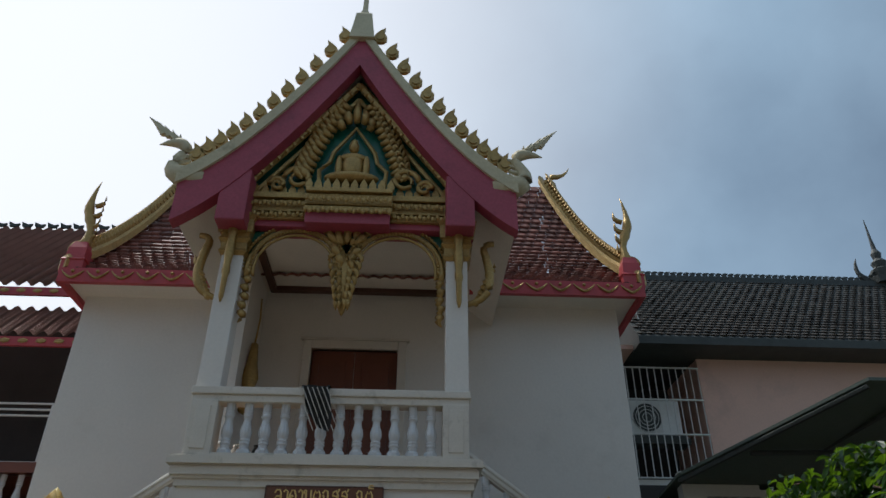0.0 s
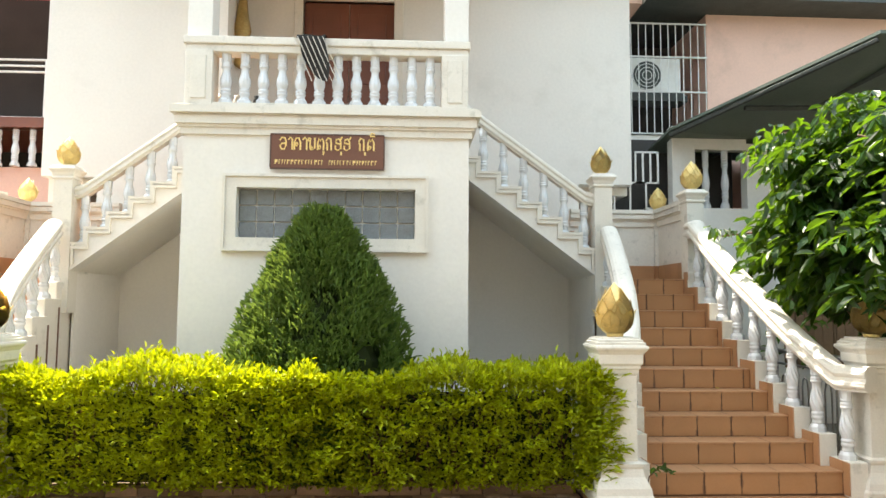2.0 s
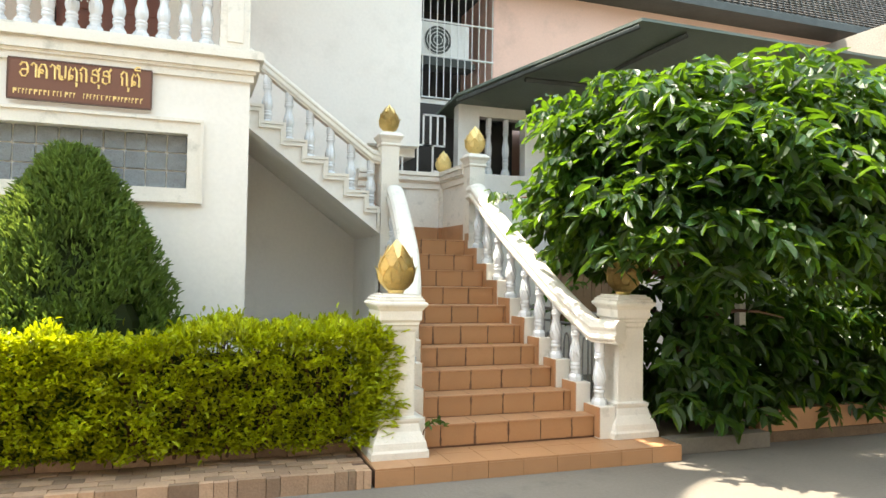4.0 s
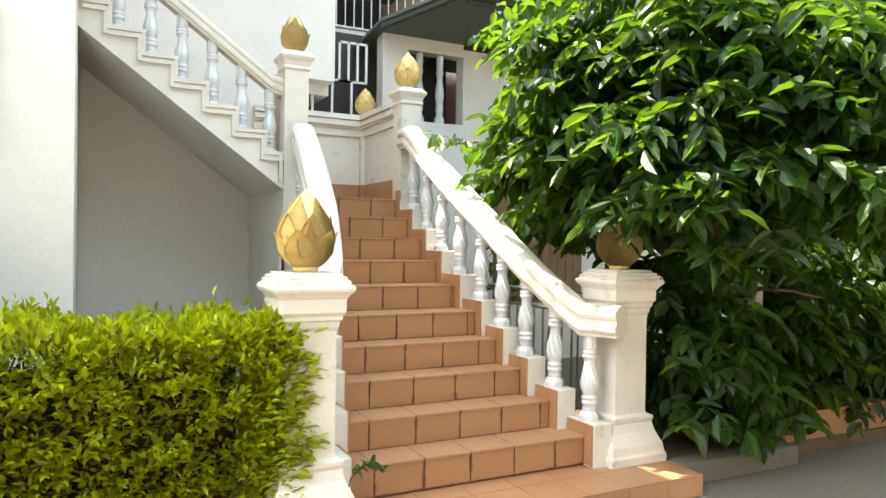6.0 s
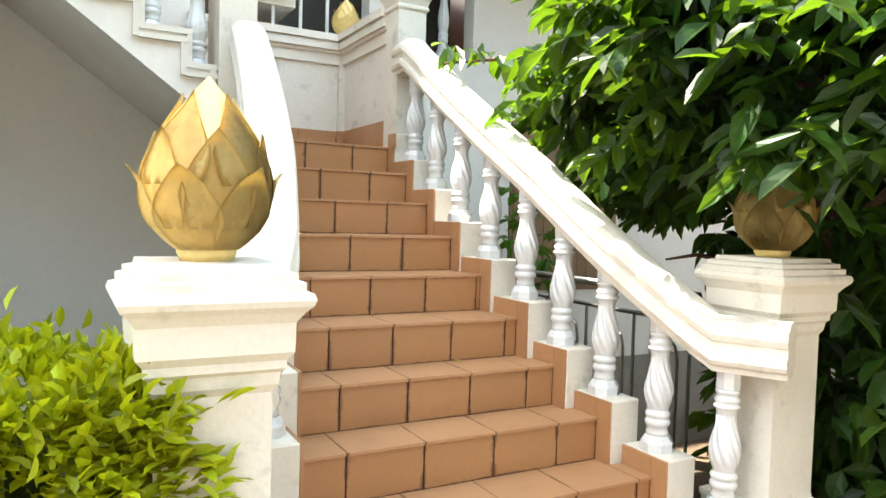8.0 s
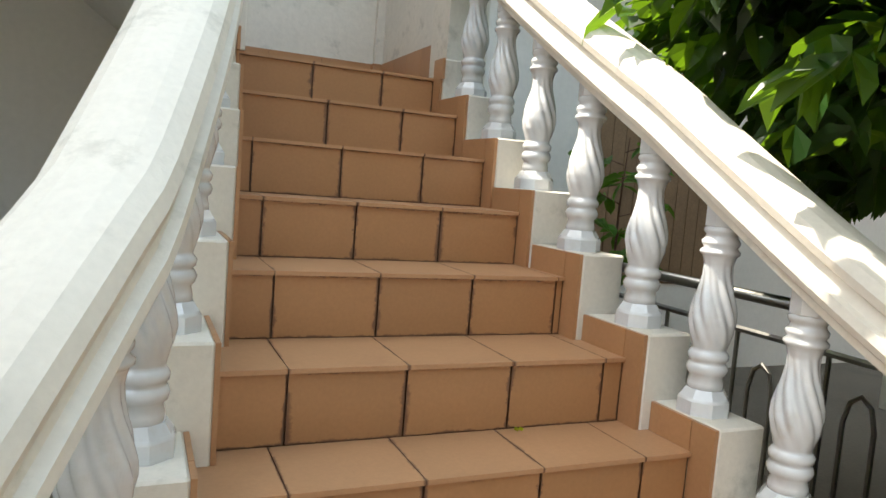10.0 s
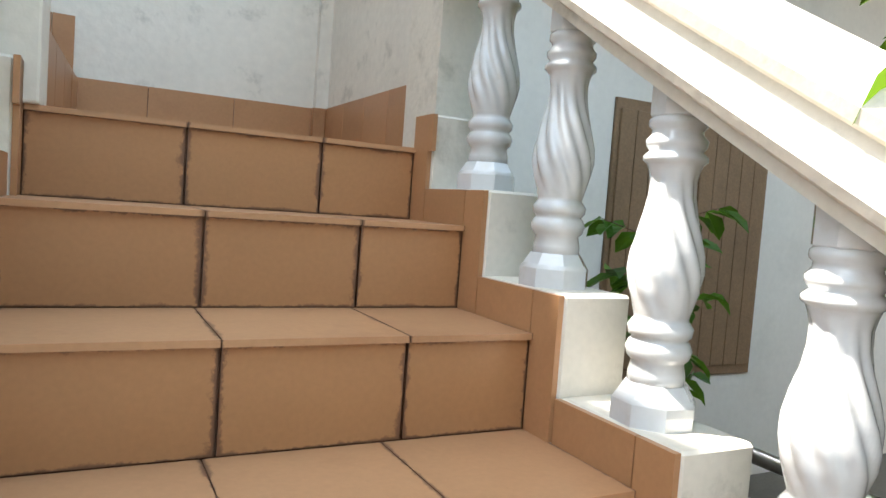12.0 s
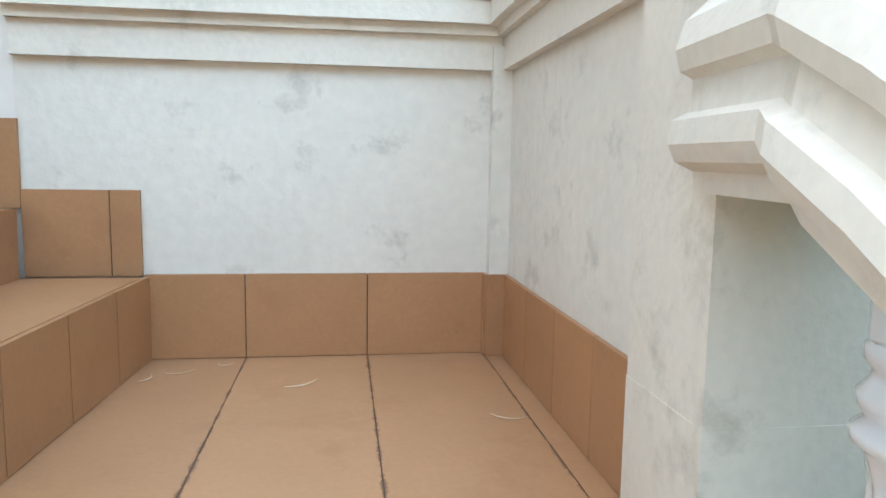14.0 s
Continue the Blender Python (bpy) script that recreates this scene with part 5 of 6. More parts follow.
for r in (0.08, 0.14, 0.2, 0.25):
    bm = bmesh.new()
    tube(bm, [(-0.14 + r * math.cos(a), -0.182, 0.35 + r * math.sin(a)) for a in [2 * math.pi * i / 24 for i in range(25)]], 0.006, 5)
    part("grille_ring", bm, WHITEPLASTIC, ac)
part("shelf", bevelled((-0.5, 0.5, -0.2, 0.2, 0.0, 0.05), 0.006), DARKGREY, ac)
tagged(ac, kind="")
structure("ac_support", boxes((3.4, 4.5, 12.1, 12.5, 5.2, 5.3)), DARKGREY, "dark steel shelf in the caged recess", "shelf")

# covered way under the awning
bm = bmesh.new()
pts = [Vector(p) for p in ((3.6, 10.6, 4.3), (5.4, 8.5, 5.0), (11, 8.5, 5.0), (11, 11.9, 4.15), (3.6, 11.9, 4.15))]
lo, hi = [bm.verts.new(p) for p in pts], [bm.verts.new(p + Vector((0, 0, 0.04))) for p in pts]
bm.faces.new(lo[::-1])
bm.faces.new(hi)
for i in range(5):
    bm.faces.new((lo[i], lo[(i + 1) % 5], hi[(i + 1) % 5], hi[i]))
structure("awning", bm, AWNING, "dark green sheet metal awning", "awning")
bm = bmesh.new()
for a, b in (((3.62, 10.62, 4.24), (5.4, 8.55, 4.94)), ((4.6, 11.8, 4.1), (6.2, 8.6, 4.94)), ((4.4, 9.9, 4.46), (10.8, 9.9, 4.6))):
    tube(bm, [a, b], 0.035, 6)
tube(bm, [(6.9, 9.55, 4.6), (10.9, 9.55, 4.66)], 0.04, 6)
tube(bm, [(7.7, 9.55, 4.55), (8.9, 9.55, 4.2)], 0.025, 6)
structure("awning_beam", bm, DARKGREY, "thin steel awning beams", "beam")
structure("awning_column", bevelled((7.58, 7.72, 9.48, 9.62, 0, 4.56), 0.008), TRIM, "white square column under the awning", "column")
bm = bmesh.new()
for d in ((3.36, 5.4, 10.9, 11.1, 0, 3.2), (6.9, 11, 10.9, 11.1, 0, 4.2), (5.4, 6.9, 10.9, 11.1, 0, 0.82), (5.4, 6.9, 10.9, 11.1, 2.7, 4.2), (4.9, 5.4, 10.9, 11.1, 3.2, 4.2), (3.75, 4.1, 10.9, 11.1, 3.2, 4.45), (4.1, 4.9, 10.9, 11.1, 4.1, 4.4), (5.4, 6.9, 11.03, 11.1, 0.82, 2.7)):
    box(bm, *d)
structure("wall_side_passage", bm, WALL, "white plaster wall beside the stairs", "wall")
# darkness of the passage, put into the wall colour
structure("passage_back", boxes((2.9, 5.0, 11.6, 11.7, 0, 4.4)), RECESS_SHADE, "passage back wall, its shade painted near black", "wall")
for xs in (5.775, 6.525):
    shut = thing("wooden_shutter", "weathered brown boarded wooden window shutter, closed", "shutter", "window shutters", at=(xs, 11.0, 0.82))
    part("frame", bevelled((-0.37, 0.37, -0.12, -0.04, 0, 1.88), 0.01), SHUTTER, shut)
    for i in range(5):
        part("board", bevelled((-0.335 + i * 0.135, -0.205 + i * 0.135, -0.135, -0.11, 0.07, 1.81), 0.006), SHUTTER, shut)
for i in range(2):
    put_baluster(tagged(thing("window_baluster", "white turned baluster in the side wall opening", "baluster", "window balusters", at=(4.3 + 0.3 * i, 11.0, 3.2)), kind=""), 0, 0, 0, BAL_B, 1.65)

gate = thing("white_gate", "white steel bar gate behind the landing", "gate", at=(3.0, 10.5, 3.0))
for x0, x1, z0, z1 in ((-0.5, 0.2, 0.0, 0.5), (0.05, 0.38, 0.5, 0.95)):
    for a, b in (((x0, z0), (x1, z0)), ((x0, z1), (x1, z1)), ((x0, z0), (x0, z1)), ((x1, z0), (x1, z1)), (((x0 * 2 + x1) / 3, z0), ((x0 * 2 + x1) / 3, z1)), (((x0 + x1 * 2) / 3, z0), ((x0 + x1 * 2) / 3, z1))):
        part("gate_bar", boxes((min(a[0], b[0]) - 0.012, max(a[0], b[0]) + 0.012, -0.012, 0.012, min(a[1], b[1]) - 0.012, max(a[1], b[1]) + 0.012)), WHITEMETAL, gate)

fence = thing("steel_railing", "stainless steel railing with looped bars beside the passage", "railing", at=(4.25, 8.6, 0.0))
bm = bmesh.new()
tube(bm, [(0, -1.3, 1.2), (0, 2.2, 1.2)], 0.025, 8)
part("top_rail", bm, STEEL, fence, smooth=True)
for z in (1.05, 0.15):
    bm = bmesh.new()
    tube(bm, [(0, -1.3, z), (0, 2.2, z)], 0.015, 6)
    part("mid_rail", bm, STEEL, fence)
for i in range(24):
    y = -1.25 + i * 0.145
    bm = bmesh.new()
    if i % 3 == 1:
        tube(bm, [(0, y - 0.06, 0.0), (0, y - 0.06, 0.82), (0, y - 0.04, 0.9), (0, y, 0.93), (0, y + 0.04, 0.9), (0, y + 0.06, 0.82), (0, y + 0.06, 0.3)], 0.01, 6)
    else:
        tube(bm, [(0, y, 0.0), (0, y, 1.05)], 0.011, 6)
    part("bar", bm, STEEL, fence)

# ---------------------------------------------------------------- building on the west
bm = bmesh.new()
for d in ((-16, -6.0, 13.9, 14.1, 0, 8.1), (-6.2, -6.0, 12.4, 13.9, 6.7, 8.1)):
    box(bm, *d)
# veranda shade painted as a near-black wall
structure("wall_west_house", bm, RECESS_SHADE, "veranda back wall of the neighbouring house, its shade painted near black", "wall")
structure("veranda_floor", boxes((-16, -5.3, 11.9, 13.9, 4.5, 4.66)), WOOD, "brown veranda floor edge", "floor")
structure("wall_west_low", boxes((-16, -5.3, 12.2, 12.4, 0, 3.9)), PINK, "salmon pink lower wall", "wall")
structure("west_terrace_wall", boxes((-16, -5.45, 9.55, 9.75, 0, 3.0)), PINK, "salmon pink terrace wall", "wall")
bm = bmesh.new()
for g, za, zb in ((0.02, 2.94, 3.0), (0.05, 3.0, 3.06), (0.08, 3.06, 3.12)):
    box(bm, -16, -5.4, 9.55 - g, 9.75 + g, za, zb)
structure("terrace_cap", bm, TRIM, "cream moulded terrace coping", "coping")
ver = thing("veranda_railing", "white steel veranda railing over small balusters", "railing", at=(-8.0, 11.95, 4.66))
for z in (0.95, 0.85, 0.75, 0.0):
    bm = bmesh.new()
    tube(bm, [(-6, 0, z), (2.4, 0, z)], 0.018, 6)
    part("rail", bm, WHITEMETAL, ver)
for i in range(8):
    bm = bmesh.new()
    tube(bm, [(-5.8 + i * 1.1, 0, 0), (-5.8 + i * 1.1, 0, 0.95)], 0.018, 6)
    part("post", bm, WHITEMETAL, ver)
vb = thing("veranda_balustrade", "row of small white balusters under the veranda", "balustrade", at=(-8.0, 12.1, 3.9))
for i in range(24):
    put_baluster(vb, -4.0 + i * 0.27, 0, 0, BAL_B, 1.1)
part("rail", bevelled((-4.2, 2.6, -0.08, 0.08, 0.6, 0.68), 0.01), TRIM, vb)


def sheet_roof(x0, x1, y0, z0, y1, z1, label):
    r = thing("sheet_metal_roof", label, "roof", "sheet metal roofs", at=(x1, y0, z0))
    bm = bmesh.new()
    n = int((x1 - x0) / 0.05)
    rows = []
    for y, z in ((0, 0), (y1 - y0, z1 - z0)):
        rows.append([(x0 - x1 + (x1 - x0) * i / n, y, z + 0.05 * math.cos(i * math.pi / 2.5)) for i in range(n + 1)])
    rings(bm, rows, close=False)
    bmesh.ops.solidify(bm, geom=bm.faces[:], thickness=0.01)
    part("sheet", bm, METALROOF, r, smooth=True)
    part("fascia", bevelled((x0 - x1, 0, 0.02, 0.08, -0.22, -0.05), 0.01), PINKRED, r, "carved red and gold fascia")
    for i in range(int((x1 - x0) / 0.3)):
        bm = bmesh.new()
        bmesh.ops.create_icosphere(bm, subdivisions=1, radius=0.06, matrix=Matrix.Translation((-0.15 - i * 0.3, 0.01, -0.13)) @ Matrix.Diagonal((1.6, 0.3, 0.8, 1)))
        part("fascia_ornament", bm, GOLD, r)
    return r


big = sheet_roof(-16, -5.6, 12.4, 8.05, 15.0, 10.9, "upper faded pink corrugated metal roof")
sheet_roof(-16, -5.75, 11.7, 6.75, 12.4, 7.55, "lower faded pink corrugated metal roof")
for i in range(30):
    bm = bmesh.new()
    x = -0.3 - i * 0.3
    extrude_poly(bm, [(x - 0.12, 2.86), (x + 0.06, 2.86), (x + 0.1, 2.95), (x + 0.0, 2.93), (x - 0.16, 3.0)], "y", 2.56, 2.62)
    part("ridge_crest", bm, DARKGREY, big)
structure("wall_far_west", boxes((-16.2, -16, 9, 20, 0, 9)), PINK, "plain end wall", "wall")

# ---------------------------------------------------------------- planting
rg = np.random.default_rng(11)


def surface_shell(n, x0, x1, y0, y1, z0, z1, depth):
    """Points in the outer shell of a clipped hedge, gathered in tufts, with outward directions."""
    out = []
    w, h, d = x1 - x0, z1 - z0, y1 - y0
    top = d / (d + 2 * h)
    while len(out) < n:
        f, x = rg.random(), x0 + rg.random() * w
        e = abs(rg.normal(0, depth))
        wob = 0.06 * math.sin(x * 2.3) + 0.05 * math.sin(x * 5.1 + 1) + 0.04 * math.sin(x * 11) * math.sin(x * 3.7)
        if f < top:
            y = y0 + rg.random() * d
            tuft = noise.noise(Vector((x * 6.5, y * 6.5, 3.1)))
            out.append((x, y, z1 - e + wob + 0.09 * tuft, 0, -0.2, 1))
        elif f < top + (1 - top) * 0.85:
            z = z0 + h * rg.random()
            tuft = noise.noise(Vector((x * 5.5, z * 8.5, 0.4))) + 0.5 * noise.noise(Vector((x * 13, z * 17, 7.7)))
            if tuft < -0.12 and rg.random() < 0.6:
                continue
            out.append((x, y0 + e + wob * 0.6 - 0.13 * tuft + 0.16 * (1 - (z - z0) / h) ** 2, z, rg.normal(0, 0.3) + 0.5 * tuft, -1, 0.55))
        else:
            y, z = y0 + rg.random() * d, z0 + h * rg.random()
            out.append((x1 - e + wob + 0.1 * noise.noise(Vector((y * 7, z * 8, 5))), y, z, 1, -0.1, 0.3))
    return np.array(out)


hedge = thing("hedge", "clipped yellow-green hedge, bright on top, twiggy below", "hedge", at=(-2.2, 6.8, 0.17))
hp = surface_shell(56000, -6.6, 1.45, 6.27, 7.0, 0.2, 1.15, 0.075)
hp2 = hp[rg.random(len(hp)) < 0.05].copy()
hp2[:, 2] += rg.uniform(0, 0.09, len(hp2)) * (hp2[:, 5] > 0.9)
hp = np.vstack([hp, hp2])
hp[:, :3] -= np.array(hedge.location)
fo = new("foliage", leaves("hedge_leaves", hp, LEAF_HEDGE, 0.066, 0.028, droop=0.0, seed=5))
fo.parent = hedge
tagged(fo, kind="stuff")
bm = bmesh.new()
for i in range(90):
    x, y = rg.uniform(-4.3, 3.45), rg.uniform(-0.25, 0.2)
    for j in range(3):
        tube(bm, [(x, y, 0), (x + rg.normal(0, 0.08), y - 0.05, 0.4), (x + rg.normal(0, 0.16), y + rg.normal(0, 0.1), 0.9)], [0.012, 0.009, 0.004], 4)
tagged(part("stem", bm, BARK, hedge), kind="stuff")
# plain dark box, added as the shade inside the hedge
part("inner_foliage", boxes((-4.2, 3.4, -0.12, 0.10, 0.06, 0.78)), LEAF_SHADE, hedge)

cyp = thing("cypress_bush", "dense dark green cone-shaped cypress bush", "bush", at=(-1.02, 7.07, 0.17))
cp = []
lobes = []
for i in range(330):
    h = rg.random() ** 1.15 * 0.97
    a = rg.uniform(0, 2 * math.pi)
    r = 0.94 * (1 - h ** 1.9) ** 0.8 * (0.72 + 0.28 * min(1, h * 5))
    lobes.append((a, h, r, rg.uniform(0.09, 0.17), rg.uniform(0.2, 0.34)))
for i in range(46000):
    a, h, r, wide, tall = lobes[int(rg.random() * len(lobes))]
    u, v = rg.uniform(0, 2 * math.pi), rg.uniform(-1, 1)
    q = math.sqrt(1 - v * v) * (1 - 0.45 * max(0, v))
    dx, dy = q * math.cos(u), q * math.sin(u)
    cx, cy = r * 0.93 * math.cos(a), r * 0.93 * math.sin(a) * 0.6
    z = 2.3 * h + tall * v * 0.75
    if z < 0.02:
        continue
    cp.append((cx + wide * dx, cy + wide * dy, z, 0.45 * math.cos(a) + 0.4 * dx, 0.45 * math.sin(a) + 0.4 * dy, 0.9))
fo = new("foliage", leaves("cypress_sprays", np.array(cp), LEAF_CYPRESS, 0.075, 0.022, droop=-0.25, seed=8))
fo.parent = cyp
tagged(fo, kind="stuff")
# solid dark cone, added as the shade behind the cypress sprays
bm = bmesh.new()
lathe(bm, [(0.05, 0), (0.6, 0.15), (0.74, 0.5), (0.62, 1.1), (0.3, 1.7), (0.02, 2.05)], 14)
core = part("inner_foliage", bm, LEAF_SHADE, cyp)
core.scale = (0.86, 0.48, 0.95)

tree = thing("broadleaf_tree", "leafy tree with long glossy compound leaves hanging over the stair rail", "tree", at=(4.85, 7.0, 0.0))
bm = bmesh.new()
tube(bm, [(0, 0, 0), (0.04, 0.03, 0.8), (-0.05, 0, 1.6), (-0.02, 0.05, 2.6), (0.05, 0, 3.4)], [0.085, 0.075, 0.065, 0.05, 0.02], 10)
limbs = []
for i in range(26):
    a = 2.4 * i + rg.normal(0, 0.3)
    z = 0.9 + 2.5 * i / 26
    ln = rg.uniform(0.8, 1.5)
    e = (ln * math.cos(a), ln * math.sin(a) * 0.8, z + rg.uniform(0.1, 0.8))
    limbs.append(((0, 0, z), e))
limbs.append(((0, 0, 2.0), (-1.66, 1.33, 2.5)))
limbs.append(((0, 0, 1.6), (-1.3, 0.3, 2.2)))
for a, b in limbs:
    tube(bm, curve_pts(a, ((a[0] + b[0]) / 2, (a[1] + b[1]) / 2, max(a[2], b[2]) + 0.15), b, 6), [0.035, 0.03, 0.025, 0.018, 0.012, 0.006], 6)
part("trunk", bm, BARK, tree, "red-brown trunk with limbs", True)
lp = []


def spray(c, d, ln, count, sag):
    """A stalk of paired leaflets from c along d."""
    side_v = d.cross(Vector((0, 0, 1))).normalized()
    for k in range(count):
        t = k / (count - 1)
        p = c + d * ln * t + Vector((0, 0, -sag * t * t))
        for s in (-1, 1):
            v = side_v * s * 0.9 + d * 0.55 + Vector((0, 0, -0.5))
            lp.append((*p, *v))


for i in range(2500):
    # sprays through the crown, most of them near its skin, set on lumpy boughs
    a, u = rg.uniform(0, 2 * math.pi), rg.uniform(-0.85, 1)
    q = (1 - abs(u) ** 4) ** 0.25
    rr = rg.uniform(0.3, 1.0) ** 0.45
    lump = 1 + 0.22 * noise.noise(Vector((2.2 * q * math.cos(a), 2.2 * q * math.sin(a), 2.2 * u)))
    c = Vector((0.66 + 2.0 * lump * rr * q * math.cos(a), -0.28 + 1.45 * lump * rr * q * math.sin(a), 2.58 + 1.15 * lump * rr * u))
    if c.z < 1.75 + 0.15 * math.sin(5 * c.x) and c.x < -0.75:
        continue
    if c.x < -1.1 and c.z < 2.25 or c.z < 1.4:
        continue
    d = Vector((math.cos(a) * q, math.sin(a) * q, 0.25)).normalized()
    spray(c, d, rg.uniform(0.34, 0.55), 7, 0.24)
for i in range(150):
    # boughs reaching forward over the yard, added to shade a sunlit patch of ground
    c = Vector((rg.uniform(-1.0, 1.6), rg.uniform(-1.75, -1.0), rg.uniform(1.9, 3.0)))
    spray(c, Vector((rg.normal(0, 0.5), -1, 0.25)).normalized(), 0.45, 7, 0.24)
for i in range(680):
    # shaded sprays round the trunk
    c = Vector((rg.uniform(-0.5, 3.2), rg.uniform(-0.65, 0.5), rg.uniform(0.3, 1.7)))
    d = Vector((rg.normal(0, 0.6), -0.7, 0.1)).normalized()
    spray(c, d, 0.32, 5, 0.1)
for i in range(34):
    # low sprays in front of the post
    c = Vector((rg.uniform(-0.75, 0.2), rg.uniform(-0.85, -0.5), rg.uniform(0.3, 0.95)))
    d = Vector((rg.normal(-0.2, 0.5), -1, 0.15)).normalized()
    spray(c, d, 0.24, 3, 0.05)
for (a, b) in limbs[-2:]:
    for i in range(16):
        t = 0.55 + 0.45 * i / 15
        p = Vector(a).lerp(Vector(b), t) + Vector((0, 0, 0.12))
        for s in (-1, 1):
            lp.append((*p, -0.3, s * 0.9, -0.7))
fo = new("crown", leaves("tree_leaves", np.array(lp), LEAF_TREE, 0.19, 0.075, droop=0.4, seed=9))
fo.parent = tree
tagged(fo, "dark green glossy leaves, yellow-green where sunlit", kind="stuff")

sprig = thing("weed_sprig", "small green weed growing beside the newel post", "weed", at=(1.70, 6.30, 0.155))
bm = bmesh.new()
tube(bm, [(0, 0, 0), (0.04, -0.02, 0.2), (0.12, -0.04, 0.27), (0.2, -0.05, 0.26)], [0.006, 0.005, 0.004, 0.002], 5)
part("stem", bm, BARK, sprig)
sp = [(0.05 + 0.15 * i / 8, -0.03 - 0.02 * i / 8, 0.22 + 0.05 * math.sin(math.pi * i / 8), 0.4, s * 0.8, 0.5) for i in range(9) for s in (-1, 1)]
part_leaf = new("leaf", leaves("weed_leaves", np.array(sp), LEAF_TREE, 0.07, 0.03, seed=4))
part_leaf.parent = sprig

shrub = thing("shutter_shrub", "thin young shrub with sparse green leaves before the shutter", "shrub", at=(5.2, 10.25, 0.0))
bm = bmesh.new()
tube(bm, [(0, 0, 0), (0.02, -0.02, 0.8), (-0.04, -0.1, 1.5), (-0.1, -0.22, 2.0)], [0.014, 0.012, 0.009, 0.003], 6)
shoots = []
for i in range(11):
    z = 0.95 + i * 0.095
    ang = 2.4 * i
    root = Vector((-0.04, -0.08 - 0.03 * i / 11, z))
    end = root + Vector((0.36 * math.cos(ang), 0.26 * math.sin(ang), 0.1))
    tube(bm, [tuple(root), tuple(end)], [0.005, 0.002], 4)
    for k in range(4):
        p = root.lerp(end, 0.4 + 0.2 * k)
        for q in (-1, 1):
            shoots.append((*p, -math.sin(ang) * q + math.cos(ang) * 0.5, math.cos(ang) * q + math.sin(ang) * 0.5, -0.2))
part("stem", bm, BARK, shrub)
shrub_leaf = new("foliage", leaves("shrub_leaves", np.array(shoots), LEAF_SHRUB, 0.2, 0.1, droop=0.3, seed=3))
shrub_leaf.parent = shrub
tagged(shrub_leaf, kind="stuff")

# bits of dry straw on the landing, a green leaf scrap on a tread
for x, y, turn, ln in ((2.42, 10.1, 0.3, 0.07), (2.52, 10.16, 0.1, 0.04), (2.72, 9.98, 0.6, 0.09), (3.16, 9.72, -0.4, 0.08), (2.35, 10.05, 1.2, 0.05)):
    bm = bmesh.new()
    c, q = math.cos(turn), math.sin(turn)
    tube(bm, curve_pts((-ln * c / 2, -ln * q / 2, 0), (0.03 * q, -0.05 * c, 0.004), (ln * c / 2, ln * q / 2, 0.002), 6), [0.0006, 0.0011, 0.0012, 0.001, 0.0008, 0.0004], 5)
    straw = part("straw_bit", bm, STRAW)
    straw.location = (x, y, LAND + 0.002)
    tagged(straw, "curled bit of pale dry straw on the landing tiles", "straw", "straw bits")
bm = bmesh.new()
for dx in (-0.012, 0.01):
    extrude_poly(bm, [(dx - 0.012, 0.0), (dx, -0.007), (dx + 0.013, 0.002), (dx + 0.002, 0.009)], "z", 0, 0.002)
scrap = part("leaf_scrap", bm, LEAF_HEDGE)
scrap.location, scrap.rotation_euler = (2.85, STEP_Y[5] - 0.02, Z0 + RISE * 4 + 0.003), (0.5, 0.2, 0.4)
tagged(scrap, "small yellow-green leaf scrap on a stair tread", "leaf")

# ---------------------------------------------------------------- tiles and bricks, last
GAP = 0.006


JOINT_LEFT = (1.9, 1.95, 2.02, 2.12, 2.18, 2.218, 2.228, 2.234, 2.236, 2.246, 2.243)


def joints(k):
    pitch = 0.32 if k >= 8 or k < 4 else 0.302
    return [JOINT_LEFT[k] + pitch * (4 - i) for i in range(6)]


def tile_run(parent, x0, x1, y0, y1, z0, z1, side, gap=GAP, material=None, k=10):
    """A row of tiles whose joints stand in line from step to step."""
    cuts = [x1] + [j for j in joints(k) if x0 + 0.025 < j < x1 - 0.025] + [x0]
    for a, b in zip(cuts, cuts[1:]):
        q0, q1 = sorted((mir(b + gap / 2, side), mir(a - gap / 2, side)))
        piece("tile", material or RISER_TILE, parent, q0, q1, y0, y1, z0, z1)


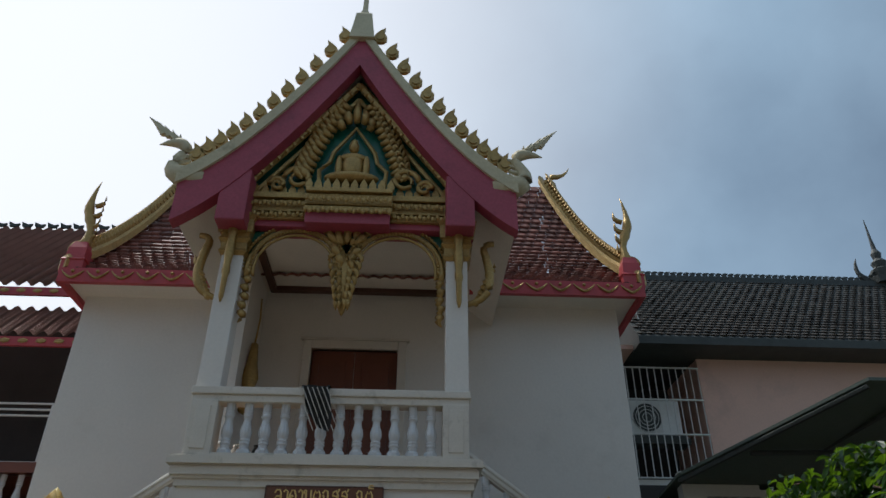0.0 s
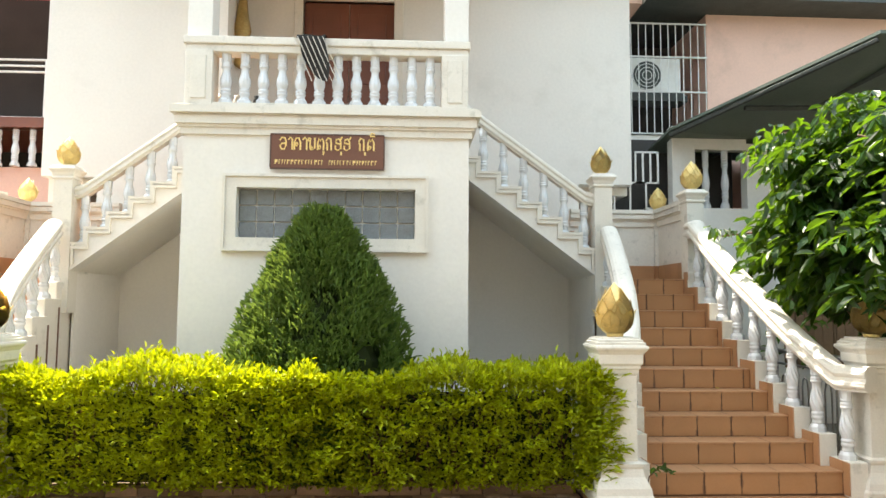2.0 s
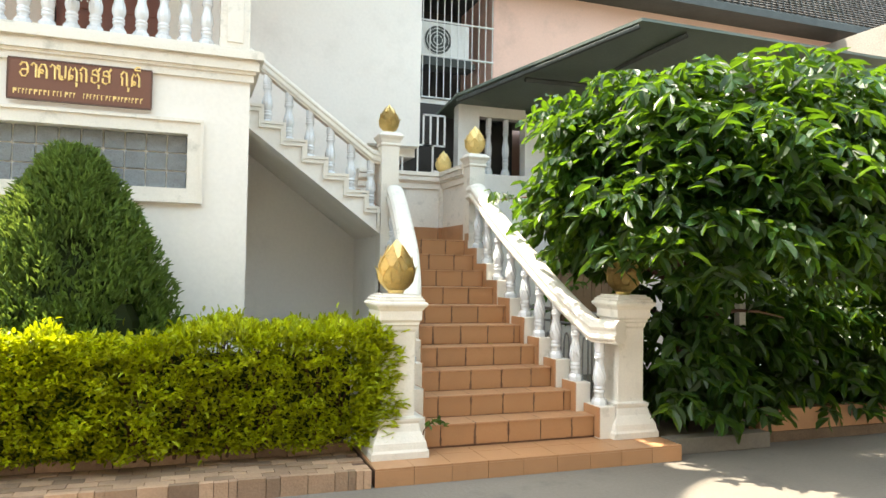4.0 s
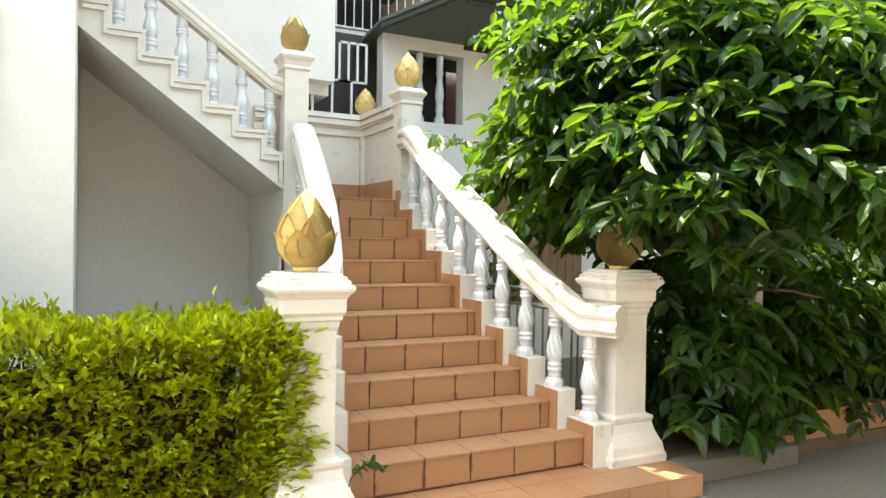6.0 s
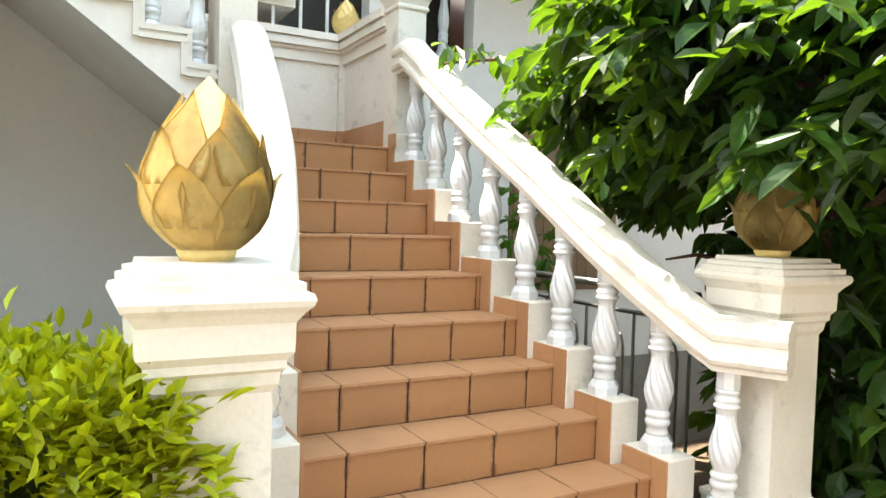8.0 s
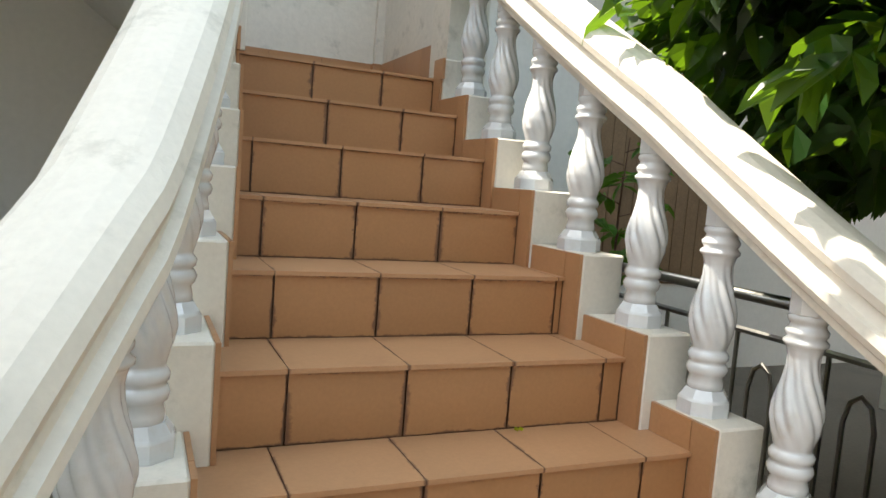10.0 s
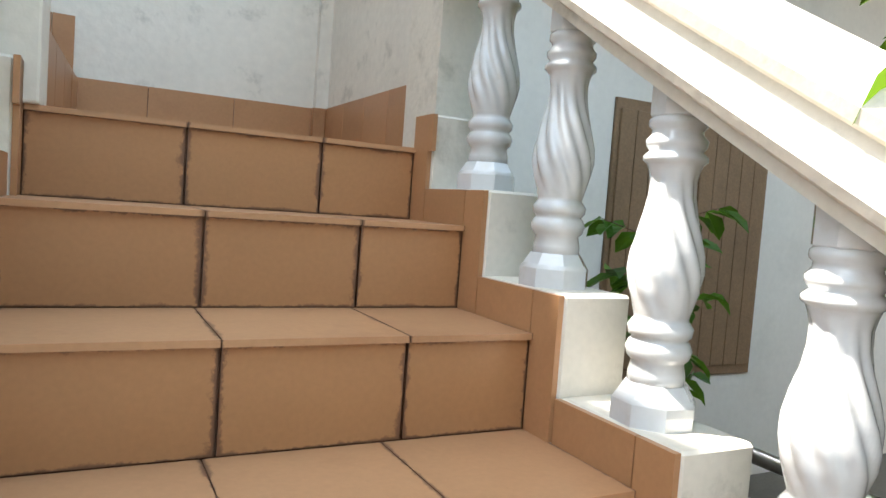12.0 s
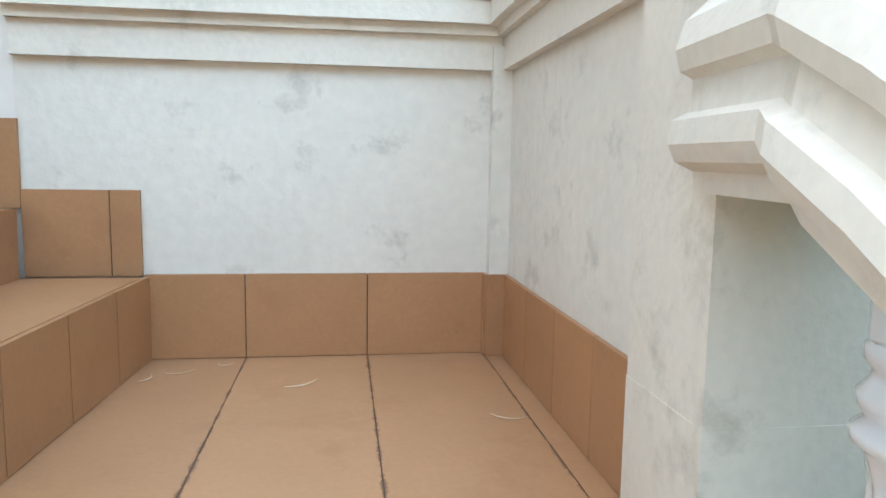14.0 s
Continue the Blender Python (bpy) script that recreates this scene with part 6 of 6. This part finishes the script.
for side, stair in ((1, stairs_e), (-1, stairs_w)):
    for k in range(1, 11):
        x0, x1 = left_edge(k) + 0.0, right_edge(k)
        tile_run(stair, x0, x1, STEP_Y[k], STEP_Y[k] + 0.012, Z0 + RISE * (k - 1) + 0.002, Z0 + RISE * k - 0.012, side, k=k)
        y1 = STEP_Y[k + 1] if k < 10 else STEP_Y[10] + 0.17
        tile_run(stair, x0, x1 if k < 10 else 3.21, STEP_Y[k] - 0.012, y1 - 0.001, Z0 + RISE * k - 0.012, Z0 + RISE * k, side, 0.002, TREAD_TILE, k)
        # facing of the stepped sides
        for e, s in ((x1, 1), (x0, -1)):
            q0, q1 = sorted((mir(e, side), mir(e + s * 0.012, side)))
            piece("side_tile", TILE, stair, q0, q1, STEP_Y[k] - 0.083, STEP_Y[k] - 0.001, Z0 + RISE * (k - 1) + 0.0, Z0 + RISE * k + 0.083)
            piece("side_tile", TILE, stair, q0, q1, STEP_Y[k] + 0.002, (STEP_Y[k + 1] if k < 10 else 8.98) - 0.087, Z0 + RISE * k - 0.01, Z0 + RISE * k + 0.083)
    ya = STEP_Y[10] + 0.17
    while ya < YL - 0.02:
        yb = 9.35 if ya < 9.3 else YL
        tile_run(stair, 2.2, 3.262, ya, yb - 0.002, LAND - 0.012, LAND, side, 0.001, TREAD_TILE)
        ya = yb
    tile_run(stair, UPX1, 3.21, YL - 0.012, YL - 0.001, LAND + 0.002, LAND + 0.225, side, 0.003, TILE)
    q0, q1 = sorted((mir(UPX1, side), mir(3.21, side)))
    piece("grout_bed", GROUT, stair, q0, q1, YL - 0.006, YL - 0.0005, LAND, LAND + 0.222)
    q0, q1 = sorted((mir(3.256, side), mir(3.2615, side)))
    piece("grout_bed", GROUT, stair, q0, q1, 9.262, YL - 0.05, LAND, LAND + 0.222)
    q0, q1 = sorted((mir(3.2, side), mir(3.262, side)))
    piece("skirting_tile", TILE, stair, q0, q1, YL - 0.054, YL - 0.041, LAND + 0.002, LAND + 0.225)
    q0, q1 = sorted((mir(3.198, side), mir(3.209, side)))
    piece("skirting_tile", TILE, stair, q0, q1, YL - 0.04, YL - 0.013, LAND + 0.002, LAND + 0.225)
    for i in range(4):
        ya = 9.265 + i * 0.2275
        q0, q1 = sorted((mir(3.25, side), mir(3.261, side)))
        piece("skirting_tile", TILE, stair, q0, q1, ya, ya + 0.2245, LAND + 0.002, LAND + 0.225)
    for i in range(4):
        ya = 9.279 + i * 0.24
        q0, q1 = sorted((mir(UPX1, side), mir(UPX1 + 0.012, side)))
        ease = side * SLANT * (10.19 - ya - 0.118)
        piece("tile", TILE, stair, q0 - ease, q1 - ease, ya, min(YL - 0.013, ya + 0.237), LAND + 0.002, up_z(1) - 0.002, -side * SLANT)
    for xa, xb, step in ((UPX - UP_RUN, 2.233, 1), (2.236, UPX1 - 0.002, 1), (UPX - UP_RUN - 0.11, UPX - UP_RUN - 0.002, 2), (UPX - 2 * UP_RUN, UPX - UP_RUN - 0.113, 2)):
        q0, q1 = sorted((mir(xa, side), mir(xb, side)))
        piece("skirting_tile", TILE, stair, q0, q1, YL - 0.014, YL - 0.002, up_z(step), up_z(step) + 0.22)
for i in range(9):
    x = 1.26 + i * 0.3135
    for yy in (6.0, 6.3, 6.6):
        piece("tile", TILE, plat, x, x + 0.3095, yy, yy + 0.296, 0.125, 0.14)
    piece("tile", TILE, plat, x, x + 0.3095, 6.0, 6.012, 0.0, 0.123)
bx = 1.23
i = 0
while bx > -5.2:
    w = rnd.choice((0.06, 0.1, 0.1, 0.2, 0.2))
    piece("brick", BRICK, paving, bx - w + 0.005, bx, 6.0 + rnd.uniform(-0.004, 0.004), 6.055, 0.0, 0.14 + rnd.uniform(-0.006, 0.004))
    bx -= w
    i += 1
for r in range(5):
    bx = 1.23 - 0.1 * (r % 2)
    while bx > -4.5:
        w = 0.2
        piece("brick", BRICK, paving, bx - w + 0.006, bx, 6.06 + r * 0.11, 6.164 + r * 0.11, 0.06, 0.135 + rnd.uniform(-0.006, 0.005))
        bx -= w
for i in range(28):
    x = 1.2 - i * 0.26
    piece("kerb_brick", BRICK, paving, x - 0.25, x, 6.63, 6.72, 0.05, 0.2 + rnd.uniform(-0.01, 0.01))
